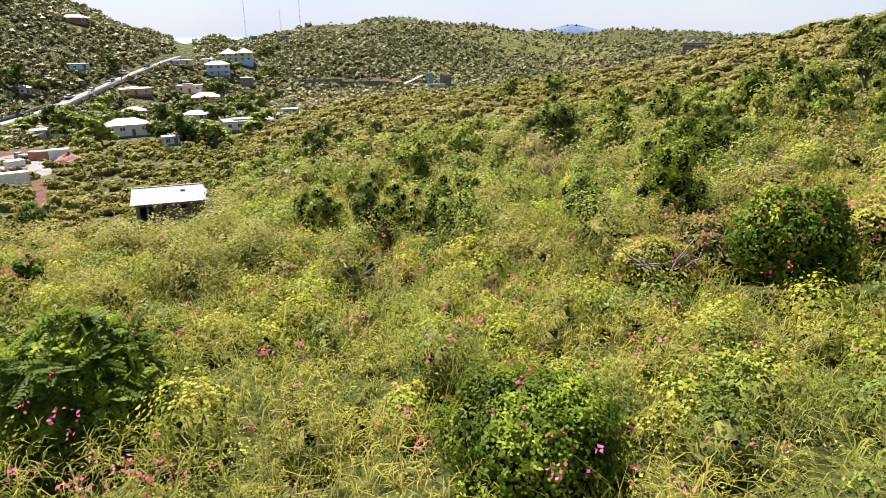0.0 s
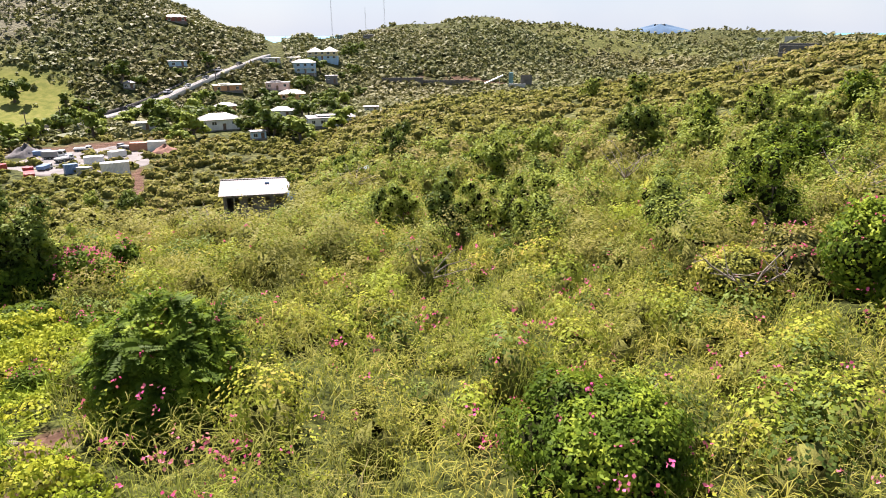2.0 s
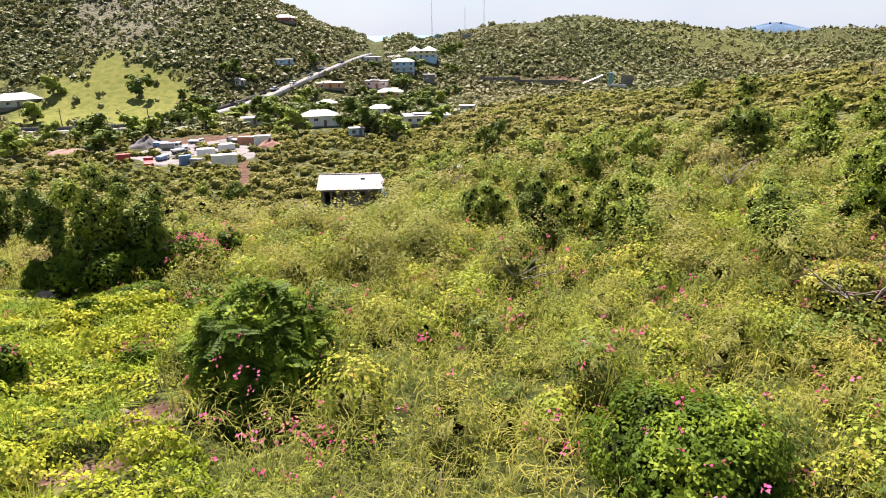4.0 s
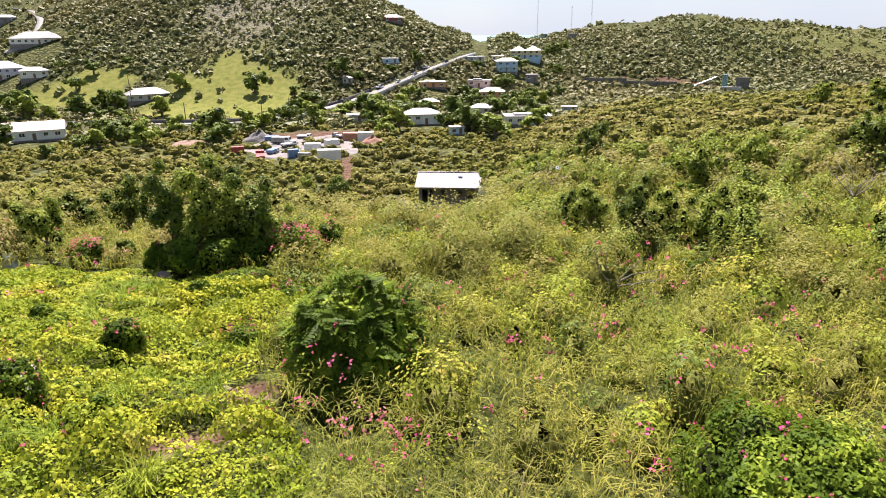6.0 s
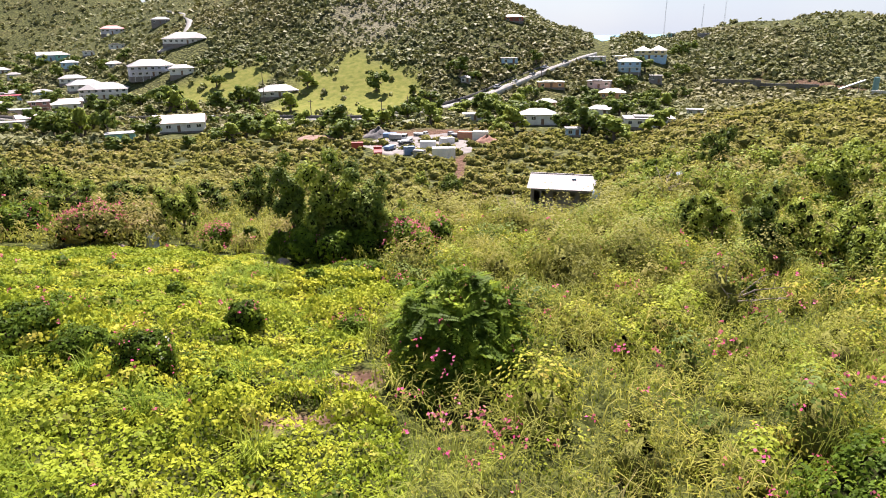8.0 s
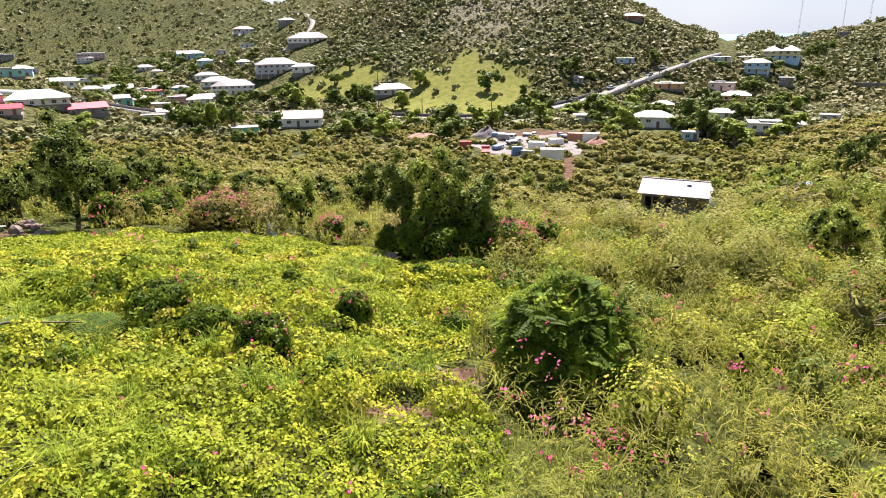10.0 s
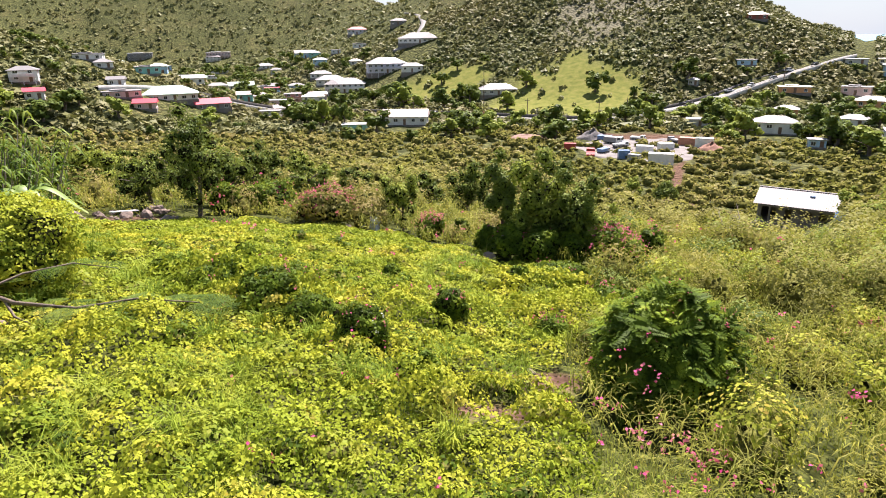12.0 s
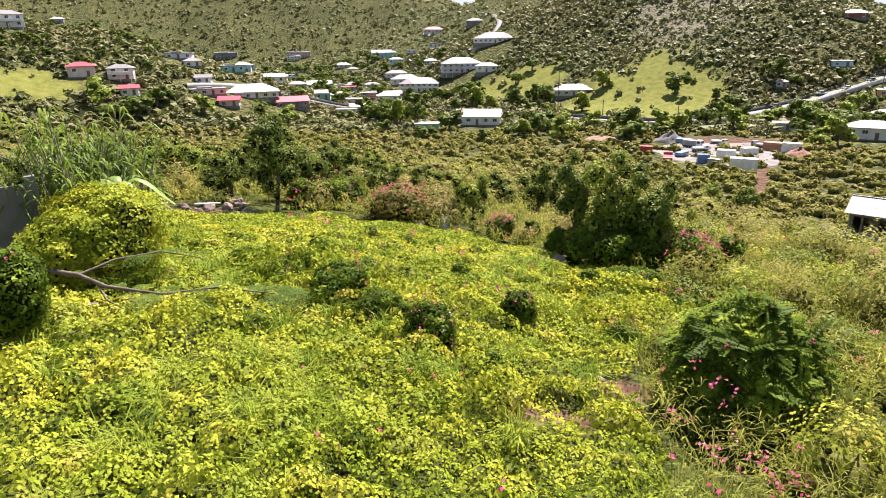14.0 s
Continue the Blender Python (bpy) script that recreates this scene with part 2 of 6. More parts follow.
def build_land():
    az = np.concatenate([np.linspace(-48, 108, 281), np.linspace(108, 312, 41)[1:-1]])
    r = np.concatenate([[0.0], np.geomspace(1.5, 1400, 230), np.geomspace(1500, 4600, 14)])
    A, Rr = np.meshgrid(az, r[1:])
    x, y = polar(A, Rr)
    z = ground(x, y)
    z[Rr > 1390] = np.minimum(z[Rr > 1390], -36 - 0.02 * (Rr[Rr > 1390] - 1390))
    n, k = A.shape
    co = np.stack([x, y, z], -1).reshape(-1, 3)
    i = np.arange(n - 1)[:, None] * k + np.arange(k)[None]
    j = np.arange(n - 1)[:, None] * k + (np.arange(k)[None] + 1) % k
    f = np.stack([i, j, j + k, i + k], -1).reshape(-1, 4)[:, ::-1]
    co = np.vstack([co, [[0, 0, gz(0, 0)]]])
    c = len(co) - 1
    ring = np.arange(0, k - 1, 2)
    f = np.vstack([f, np.stack([np.full_like(ring, c), (ring + 2) % k, ring + 1, ring], -1)[:, ::-1]])
    me = mesh_from("ground", co, f, LAND, True)
    past, soil, rock = cover(co[:, 0], co[:, 1])
    litter_shade = np.clip((75 - np.hypot(co[:, 0], co[:, 1])) / 30, 0, 1)
    col = np.stack([past, soil, rock, litter_shade], -1).astype(np.float32)
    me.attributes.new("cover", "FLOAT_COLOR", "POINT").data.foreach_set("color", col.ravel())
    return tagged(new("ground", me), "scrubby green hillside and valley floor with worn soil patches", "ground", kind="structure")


build_land()

m, nt, b = mat("sea_water")
nt.links.new(ramp(nt, spot(nt, 0.004, 3.0), [(0.3, (0.05, 0.22, 0.36)), (0.7, (0.09, 0.33, 0.45))]), b.inputs["Base Color"])
b.inputs["Roughness"].default_value = 0.35
bump(nt, b, spot(nt, 0.08, 4.0), 0.3, 1.0)
bm = bmesh.new()
bmesh.ops.create_circle(bm, cap_ends=True, segments=96, radius=4950)
bmesh.ops.translate(bm, verts=bm.verts, vec=(0, 0, -36))
me = bpy.data.meshes.new("sea")
bm.to_mesh(me)
me.materials.append(m)
tagged(new("sea", me), "calm turquoise sea beyond the hills", "sea", kind="structure")


# ---- helpers for things ----
def part(name, bm, material, parent, label=""):
    me = bpy.data.meshes.new(name)
    bm.to_mesh(me)
    bm.free()
    me.materials.append(material)
    return hang(name, me, parent, label)


def hang(name, me, parent, label=""):
    ob = new(name, me)
    ob.parent = parent
    return tagged(ob, label) if label else ob


def thing(name, x, y, z, turn=0.0, label="", category="", group="", kind=""):
    ob = new(name)
    ob.matrix_world = pose(x, y, z, 0, 0, turn)
    return tagged(ob, label, category, group, kind)


def box(bm, x0, x1, y0, y1, z0, z1):
    v = [bm.verts.new(p) for p in ((x0, y0, z0), (x1, y0, z0), (x1, y1, z0), (x0, y1, z0), (x0, y0, z1), (x1, y0, z1), (x1, y1, z1), (x0, y1, z1))]
    for f in ((3, 2, 1, 0), (4, 5, 6, 7), (0, 1, 5, 4), (1, 2, 6, 5), (2, 3, 7, 6), (3, 0, 4, 7)):
        bm.faces.new([v[i] for i in f])
    return v


def slab(x0, x1, y0, y1, z0, z1, bevel=0.0):
    bm = bmesh.new()
    box(bm, x0, x1, y0, y1, z0, z1)
    if bevel:
        bmesh.ops.bevel(bm, geom=bm.edges[:], offset=bevel, segments=2, affect="EDGES", profile=0.6)
    return bm


def unit(v):
    return v / (np.linalg.norm(v, axis=-1, keepdims=True) + 1e-9)


def leaf_quads(P, N, size, aspect=0.5, q=rng, blunt=False):
    """Four-cornered leaves at P, facing N, size long; blunt ones are uneven sprays of leaves seen from afar."""
    n = len(P)
    size = np.broadcast_to(size, (n,))[:, None]
    t = unit(np.cross(N, q.normal(size=(n, 3))))
    b = np.cross(N, t)
    fold = N * size * 0.10
    if blunt:
        j = q.uniform(0.55, 1.25, (8, n, 1)) * 0.5
        co = np.stack([P - t * size * j[0] - b * size * aspect * j[1] - fold, P + t * size * j[2] - b * size * aspect * j[3] + fold,
                       P + t * size * j[4] + b * size * aspect * j[5] - fold, P - t * size * j[6] + b * size * aspect * j[7] + fold], 1)
    else:
        co = np.stack([P - t * size * 0.5, P + b * size * aspect * 0.5 + fold, P + t * size * 0.5 - fold * 0.6, P - b * size * aspect * 0.5 + fold], 1)
    return co.reshape(-1, 3), np.arange(4 * n).reshape(-1, 4)


def leaf_tris(P, N, size, aspect, q):
    """Uneven three-cornered sprays of leaves, for shrubs far off."""
    n = len(P)
    size = np.broadcast_to(size, (n,))[:, None]
    t = unit(np.cross(N, q.normal(size=(n, 3))))
    b = np.cross(N, t)
    j = q.uniform(0.7, 1.3, (3, n, 1))
    co = np.stack([P - t * size * 0.62 * j[0] - N * size * 0.1, P + (t * 0.45 - b * aspect) * size * 0.8 * j[1], P + (t * 0.45 + b * aspect) * size * 0.8 * j[2]], 1)
    return co.reshape(-1, 3), np.arange(3 * n).reshape(-1, 3)


def blades(P, height, width, lean, q=rng):
    """Bent grass blades that stand at P."""
    n = len(P)
    a = q.uniform(0, 6.283, n)
    d = np.stack([np.cos(a), np.sin(a), np.zeros(n)], -1)
    s = np.stack([-np.sin(a), np.cos(a), np.zeros(n)], -1)
    h, w, l = (np.broadcast_to(v, (n,))[:, None] for v in (height, width, lean))
    up = np.array([[0, 0, 1.0]])
    mid = P + up * h * 0.6 + d * l * h * 0.3
    tip = P + up * h * (1 - 0.35 * l) + d * l * h
    co = np.stack([P - s * w * 0.4, P + s * w * 0.4, mid + s * w * 0.5, mid - s * w * 0.5, tip + s * w * 0.08, tip - s * w * 0.08], 1)
    i = np.arange(n)[:, None] * 6
    f = np.stack([i + [0, 1, 2, 3], i + [3, 2, 4, 5]], 1)
    return co.reshape(-1, 3), f.reshape(-1, 4)


def crown(center, w, h, n, lobes=9, q=rng, flat=0.0):
    """Places and facings of leaves on a crown made of separate clumps, and the solid balls inside the clumps that take
    the shade colour.
    """
    c = unit(q.normal(size=(lobes, 3))) * q.uniform(0.25, 0.88, (lobes, 1))
    c[:, 2] = c[:, 2] * (1 - flat)
    c[0] = 0
    rad = q.uniform(0.14, 0.33, lobes)
    rad[0] = 0.38
    k = q.choice(lobes, n, p=rad ** 2 / (rad ** 2).sum())
    d = unit(q.normal(size=(n, 3)) + [0, 0, 0.12])
    wob = 1 + 0.2 * np.sin(5 * d[:, 0] + k) * np.sin(5 * d[:, 1] + 2 * k)
    reach = np.array([w * 0.56, w * 0.56, h * 0.56])
    body = np.array([w * 0.56, w * 0.56, min(h, 1.25 * w) * 0.56])
    P = c[k] * reach + d * (rad[k] * wob * (1.25 - 0.65 * q.uniform(0, 1, n) ** 0.75))[:, None] * body
    N = unit(d + 0.3 * q.normal(size=(n, 3)) + [0, 0, 0.3])
    inner = []
    for ci, ri in zip(c, rad):
        co, f = heart(1.2 * ri, 1.2 * ri, 0.0, q, 4, 6)
        inner.append((co * body + ci * reach + np.asarray(center), f))
    return P + np.asarray(center), N, join(inner)


def hull(d, c, rad):
    """How far a heap of overlapping balls reaches in the directions d, and which ball is met."""
    cd = d @ c.T
    disc = rad[None] ** 2 - ((c * c).sum(1)[None] - cd ** 2)
    t = np.where(disc > 0, cd + np.sqrt(np.clip(disc, 0, None)), -1.0)
    k = t.argmax(1)
    return t[np.arange(len(d)), k], k


def thicket(w, h, n, lobes, q, square=2.0):
    """Leaves and inside of a dense bush that stands on the ground, heaped up of rounded lumps; square above 2 makes it blocky."""
    c = unit(q.normal(size=(lobes, 3)) * [1, 1, 0.8] + [0, 0, 0.25]) * q.uniform(0.48, 0.66, (lobes, 1))
    rad = q.uniform(0.24, 0.40, lobes)
    c[0], rad[0] = 0, 0.66

    def shape(d):
        f, k = hull(d, c, rad)
        g = (np.abs(d) ** square).sum(1) ** (-1 / square)
        return f * g, k
    semi = np.array([w * 0.5, w * 0.5, h * 0.6])
    d = unit(q.normal(size=(n, 3)) + [0, 0, 0.15])
    d[:, 2] = np.where(d[:, 2] < -0.62, -d[:, 2], d[:, 2])
    f, k = shape(d)
    out = unit(d * f[:, None] - 0.8 * c[k])
    knob = 0.5 + 0.5 * np.sin(9 * d[:, 0] + 3 * np.sin(7 * d[:, 2])) * np.sin(9 * d[:, 1] + 2 + 3 * np.sin(6 * d[:, 0]))
    P = d * (f * (0.80 + 0.17 * knob + 0.13 * q.uniform(0, 1, n) ** 2))[:, None] * semi + [0, 0, h * 0.42]
    P[:, 2] = np.maximum(P[:, 2], q.uniform(0.02, 0.2, n) * h)
    N = unit(out + 0.36 * q.normal(size=(n, 3)) + [0, 0, 0.15])
    rings, sides = 11, 20
    t, a = np.meshgrid(np.linspace(0.06, 2.5, rings), np.arange(sides) * 6.2832 / sides, indexing="ij")
    dd = np.stack([np.sin(t) * np.cos(a), np.sin(t) * np.sin(a), np.cos(t)], -1).reshape(-1, 3)
    co = dd * (shape(dd)[0] * 0.78)[:, None] * semi + [0, 0, h * 0.42]
    fc = [(r * sides + j, (r + 1) * sides + j, (r + 1) * sides + (j + 1) % sides, r * sides + (j + 1) % sides) for r in range(rings - 1) for j in range(sides)]
    return P, N, (co, np.array(fc))


def sprays(P, N, length, q, pairs=3):
    """Feathered sprigs that lie on a surface: leaflets in pairs along a drooping rib."""
    n = len(P)
    length = np.broadcast_to(length, (n,))[:, None]
    down = np.array([[0, 0, -1.0]])
    D = unit(np.cross(N, q.normal(size=(n, 3))) * 0.8 + 0.5 * (down - N * (down * N).sum(1, keepdims=True)) + 0.45 * N)
    S = unit(np.cross(N, D))
    out = []
    for i in range(pairs):
        u = (i + 0.35) / pairs
        c = P + D * length * u - N * length * 0.22 * u * u
        for sgn in (-1, 1):
            L = length * 0.42 * (1 - 0.45 * u)
            ax = unit(S * sgn + D * 0.75 + N * 0.12)
            wd = unit(np.cross(ax, N)) * L * 0.20
            out.append(np.stack([c, c + ax * L * 0.45 - wd, c + ax * L - N * L * 0.15, c + ax * L * 0.45 + wd], 1))
    co = np.concatenate(out)
    return co.reshape(-1, 3), np.arange(4 * len(co)).reshape(-1, 4)


def heart(w, h, z, q, rings=6, sides=9):
    """The dark inside of a crown, an uneven solid ball that stands in for its inner shade."""
    t, a = np.meshgrid(np.linspace(0.12, 3.02, rings), np.arange(sides) * 6.2832 / sides, indexing="ij")
    co = np.stack([np.sin(t) * np.cos(a), np.sin(t) * np.sin(a), np.cos(t)], -1).reshape(-1, 3)
    p = q.uniform(0, 6.28, 3)
    k = 0.84 + 0.10 * np.sin(4 * co[:, 0] + p[0]) * np.sin(4 * co[:, 1] + p[1]) + 0.06 * np.sin(6 * co[:, 2] + p[2])
    co = co * (k * q.uniform(0.94, 1.06, len(k)))[:, None] * [w * 0.5, w * 0.5, h * 0.5] + [0, 0, z]
    f = [(r * sides + c, (r + 1) * sides + c, (r + 1) * sides + (c + 1) % sides, r * sides + (c + 1) % sides) for r in range(rings - 1) for c in range(sides)]
    return co, np.array(f)


def dome_mesh(x, y, z, w, h, q):
    """Small uneven domes."""
    m = len(x)
    a = (np.arange(5) * 1.2566)[None, None] + q.uniform(0, 6.28, (m, 1, 1)) + np.array([0, 0.6, 1.2])[None, :, None]
    rad = np.array([0.42, 0.52, 0.26])[None, :, None] * q.uniform(0.58, 1.42, (m, 3, 5)) * w[:, None, None]
    up = np.array([-0.12, 0.5, 0.95])[None, :, None] * q.uniform(0.8, 1.2, (m, 3, 5)) * h[:, None, None]
    co = np.stack([x[:, None, None] + np.cos(a) * rad, y[:, None, None] + np.sin(a) * rad, z[:, None, None] + up], -1).reshape(-1, 3)
    i = np.arange(m)[:, None] * 15
    f = [i + [k * 5 + j, k * 5 + (j + 1) % 5, k * 5 + 5 + (j + 1) % 5, k * 5 + 5 + j] for k in range(2) for j in range(5)]
    f += [i + [10, 11, 12, 13]]
    return co, np.stack(f, 1).reshape(-1, 4)


def tube(pts, radii, sides=6):
    """A limb along pts that tapers."""
    pts = np.asarray(pts, float)
    a = np.arange(sides) * 6.2832 / sides
    rings = []
    for i, p in enumerate(pts):
        d = unit(pts[min(i + 1, len(pts) - 1)] - pts[max(i - 1, 0)])
        u = unit(np.cross(d, [0.31, 0.83, 0.2] if abs(d[2]) > 0.8 else [0, 0, 1.0]))
        v = np.cross(d, u)
        rings.append(p + radii[i] * (np.cos(a)[:, None] * u + np.sin(a)[:, None] * v))
    co = np.vstack(rings)
    f = []
    for i in range(len(pts) - 1):
        for j in range(sides):
            k = (j + 1) % sides
            f.append((i * sides + j, i * sides + k, (i + 1) * sides + k, (i + 1) * sides + j))
    return co, np.array(f)


def join(pieces):
    co, fs, n = [], [], 0
    for c, f in pieces:
        co.append(c)
        fs.append(f + n)
        n += len(c)
    return np.vstack(co), np.vstack(fs)


def limbs(h, w, r0, q, count=5, fork=0.35):
    """A crooked trunk with limbs, standing at the origin."""
    top = np.array([q.normal() * w * 0.06, q.normal() * w * 0.06, h * 0.72])
    bend = np.array([q.normal() * w * 0.05, q.normal() * w * 0.05, h * 0.36])
    out = [tube([(0, 0, -0.3), (0, 0, 0.0), bend, top], [r0 * 1.35, r0, r0 * 0.75, r0 * 0.25], 7)]
    for i in range(count):
        t = q.uniform(fork, 0.9)
        s = bend * (t / 0.5) if t < 0.5 else bend + (top - bend) * (t - 0.5) * 2
        a = 6.283 * (i + q.uniform(-0.3, 0.3)) / count
        e = s + np.array([math.cos(a) * w * 0.34, math.sin(a) * w * 0.34, h * q.uniform(0.12, 0.3)])
        m = (s + e) / 2 + [0, 0, h * 0.05]
        out.append(tube([s, m, e], [r0 * 0.5, r0 * 0.32, r0 * 0.1], 5))
    return join(out)


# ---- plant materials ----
# shade inside bushes and trees, put into the colour of a solid core
CORE = plain("painted_inner_shade", (0.03, 0.034, 0.013), 1.0, vary=0.5, scale=4.0, rel=0.8)
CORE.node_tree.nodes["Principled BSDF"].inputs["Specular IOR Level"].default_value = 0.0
# solid domes inside the scrub, leaf colour dimmed for the shade there
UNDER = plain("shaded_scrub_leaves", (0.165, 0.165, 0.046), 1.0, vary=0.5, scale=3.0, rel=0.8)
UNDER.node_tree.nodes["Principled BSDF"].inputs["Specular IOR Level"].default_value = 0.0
BARK = plain("bark", (0.17, 0.13, 0.10), 0.9, vary=0.45, scale=5.0, rel=0.7)
TWIG = plain("dry_twig", (0.30, 0.25, 0.20), 0.9, vary=0.35, scale=8.0, rel=0.5)
CARPET = foliage("vine_leaf", [(0.0, (0.12, 0.175, 0.018)), (0.35, (0.28, 0.31, 0.027)), (0.7, (0.40, 0.405, 0.038)), (0.95, (0.48, 0.445, 0.055)), (1.0, (0.48, 0.36, 0.06))], (0.22, 0.285, 0.026), 0.25, 0.26, clump=0.9, dry=(0.42, 0.33, 0.08))
GRASS = foliage("tall_grass_blade", [(0.0, (0.15, 0.185, 0.032)), (0.5, (0.275, 0.285, 0.052)), (0.85, (0.40, 0.34, 0.11)), (1.0, (0.52, 0.42, 0.25))], (0.19, 0.245, 0.042), 0.2, 0.32)
LUSH = foliage("young_grass_blade", [(0.0, (0.11, 0.18, 0.022)), (0.5, (0.21, 0.285, 0.034)), (0.9, (0.34, 0.38, 0.055)), (1.0, (0.44, 0.40, 0.14))], None, 0.2, 0.3)
WEED = foliage("weed_leaf", [(0.0, (0.17, 0.185, 0.038)), (0.3, (0.26, 0.26, 0.05)), (0.6, (0.35, 0.325, 0.058)), (0.88, (0.40, 0.35, 0.07)), (1.0, (0.44, 0.29, 0.11))], (0.27, 0.285, 0.048), 0.15, 0.28, clump=0.8, dry=(0.40, 0.28, 0.09))
SCRUB = foliage("scrub_leaf", [(0.0, (0.165, 0.17, 0.046)), (0.4, (0.225, 0.22, 0.056)), (0.75, (0.275, 0.255, 0.066)), (1.0, (0.33, 0.28, 0.09))], (0.30, 0.235, 0.095), 0.03, 0.32, clump=0.3)
WOODS = foliage("hill_wood_leaf", [(0.0, (0.12, 0.137, 0.06)), (0.5, (0.155, 0.165, 0.068)), (1.0, (0.195, 0.19, 0.078))], (0.20, 0.18, 0.082), 0.012, 0.1, clump=0.25)
VINE = foliage("trailing_vine_leaf", [(0.0, (0.14, 0.18, 0.028)), (0.4, (0.25, 0.285, 0.036)), (0.8, (0.38, 0.375, 0.05)), (1.0, (0.48, 0.32, 0.08))], (0.23, 0.29, 0.036), 0.3, 0.28, clump=0.9, dry=(0.38, 0.25, 0.09))
TREE = foliage("tree_leaf", [(0.0, (0.115, 0.165, 0.03)), (0.5, (0.205, 0.255, 0.045)), (1.0, (0.33, 0.37, 0.07))], None, 0.05, 0.25, clump=1.0)
DARK = foliage("dark_tree_leaf", [(0.0, (0.05, 0.078, 0.019)), (0.5, (0.10, 0.14, 0.03)), (1.0, (0.20, 0.25, 0.05))], None, 0.05, 0.2, clump=1.0)
BUSH = foliage("bush_leaf", [(0.0, (0.035, 0.062, 0.009)), (0.5, (0.085, 0.135, 0.015)), (0.75, (0.16, 0.225, 0.022)), (1.0, (0.31, 0.37, 0.04))], None, 0.05, 0.28, clump=1.5)
SPRIG = foliage("feathery_weed_leaf", [(0.0, (0.125, 0.135, 0.03)), (0.5, (0.23, 0.225, 0.044)), (0.85, (0.36, 0.315, 0.065)), (1.0, (0.46, 0.33, 0.12))], (0.18, 0.205, 0.038), 0.3, 0.28, clump=0.6)
RUST = foliage("russet_leaf", [(0.0, (0.09, 0.105, 0.028)), (0.5, (0.18, 0.17, 0.045)), (1.0, (0.30, 0.235, 0.08))], None, 0.05, 0.25)
PINK = foliage("pink_bract", [(0.0, (0.55, 0.05, 0.18)), (0.6, (0.72, 0.12, 0.30)), (1.0, (0.80, 0.28, 0.36))], None, 0.05, 0.35)
WHITE_PETAL = foliage("white_petal", [(0.0, (0.75, 0.75, 0.68)), (1.0, (0.85, 0.85, 0.82))], None, 0.05, 0.3)


# ---- trees and bushes ----
PLANTS = []     # x, y, reach of the near plants
def tree(az, r, w, h, leaf=TREE, n=1500, size=0.16, label="", name="tree", category="tree", group="", stem=0.22, lobes=10, aspect=0.45, flowers=0, petal=PINK, seed=0, lift=0.0, square=2.0, feathered=False):
    """A trunk with limbs and a crown of single leaves that starts stem of the height up."""
    q = np.random.default_rng(int(az * 100) + int(r * 10) + seed + 5000)
    x, y = (float(v) for v in polar(az, r))
    ob = thing(name, x, y, gz(x, y) + lift, 0, label, category, group)
    r0 = max(0.025, 0.035 * min(w, h))
    if r < 50:
        PLANTS.append((x, y, 0.5 * w))
    hang("trunk", mesh_from("trunk", *limbs(h * 0.9, w, r0, q, 6, max(0.1, stem)), BARK, True), ob)
    hc = h * (1 - stem)
    if stem < 0.05:
        n = int(n * 1.5)
        P, N, inner = thicket(w, h, n, lobes + 8, q, square)
    else:
        n, size = int(n * 1.35), size * 1.05
        P, N, inner = crown((0, 0, h * stem + hc * 0.5), w, hc, n, lobes + (14 if h > 1.4 * w else 7), q)
        P[:, 2] = np.maximum(P[:, 2], 0.05)
    if feathered:
        m = n // 5
        top = np.nonzero(N[:, 2] > 0.25)[0][:1100]
        leafage = join([sprays(P[top], unit(N[top] + [0, 0, 0.6]), q.uniform(0.28, 0.5, len(top)), q, 7), sprays(P[:m], N[:m], size * 3.4 * q.uniform(0.7, 1.25, m), q), leaf_quads(P[m:], N[m:], size * q.uniform(0.6, 1.25, n - m), aspect, q)])
    else:
        leafage = leaf_quads(P, N, size * q.uniform(0.6, 1.25, n), aspect, q, r > 15)
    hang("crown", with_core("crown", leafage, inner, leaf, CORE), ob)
    if flowers:
        k = q.permutation(np.nonzero(P[:, 2] > h * q.uniform(0.25, 0.75, n))[0])[:int(flowers * 0.6)]
        F = np.repeat(P[k] + N[k] * size * 1.4, 4, 0)
        F = F + q.normal(size=F.shape) * size * 0.35
        hang("blossom", mesh_from("blossom", *leaf_quads(F, unit(q.normal(size=F.shape) + [0, 0, 0.6]), 0.045 * max(1, size / 0.10), 0.9, q), petal), ob, "bright flowers in small sprays")["kind"] = "stuff"
    return ob


def bush(az, r, w, h, leaf=BUSH, n=1500, size=0.10, label="", flowers=0, petal=PINK, lobes=12, aspect=0.55, group="", name="bush", lift=0.0, square=2.0, feathered=False):
    return tree(az, r, w, h, leaf, n, size, label, name, "bush", group, 0.02, lobes, aspect, flowers, petal, 77, lift, square, feathered)


# big bush in the clearing and bushes in the tall grass
bush(33.3, 12.1, 3.15, 2.4, BUSH, 10500, 0.08, "rounded dark green bush with pink flowers in the clearing", 120, lobes=22, square=2.4, feathered=True)
bush(-9.4, 7.5, 3.4, 1.9, BUSH, 9500, 0.08, "leafy green bush with large leaves in tall grass", 40, lobes=14)
bush(-29.8, 17.6, 3.6, 3.3, BUSH, 7000, 0.10, "tall dark bush overgrown by flowering vines", 90, lobes=16)
bush(-25.0, 20.5, 4.6, 2.0, RUST, 2600, 0.12, "reddish brush covered in pink flowering vine", 160, lobes=14)
bush(-34.5, 21.0, 4.0, 2.4, WEED, 2600, 0.12, "green brush with pink flowering vine", 110, lobes=14)
bush(-19.0, 18.5, 3.4, 1.7, WEED, 2400, 0.10, "feathery green brush with dry twigs", 50, lobes=14)
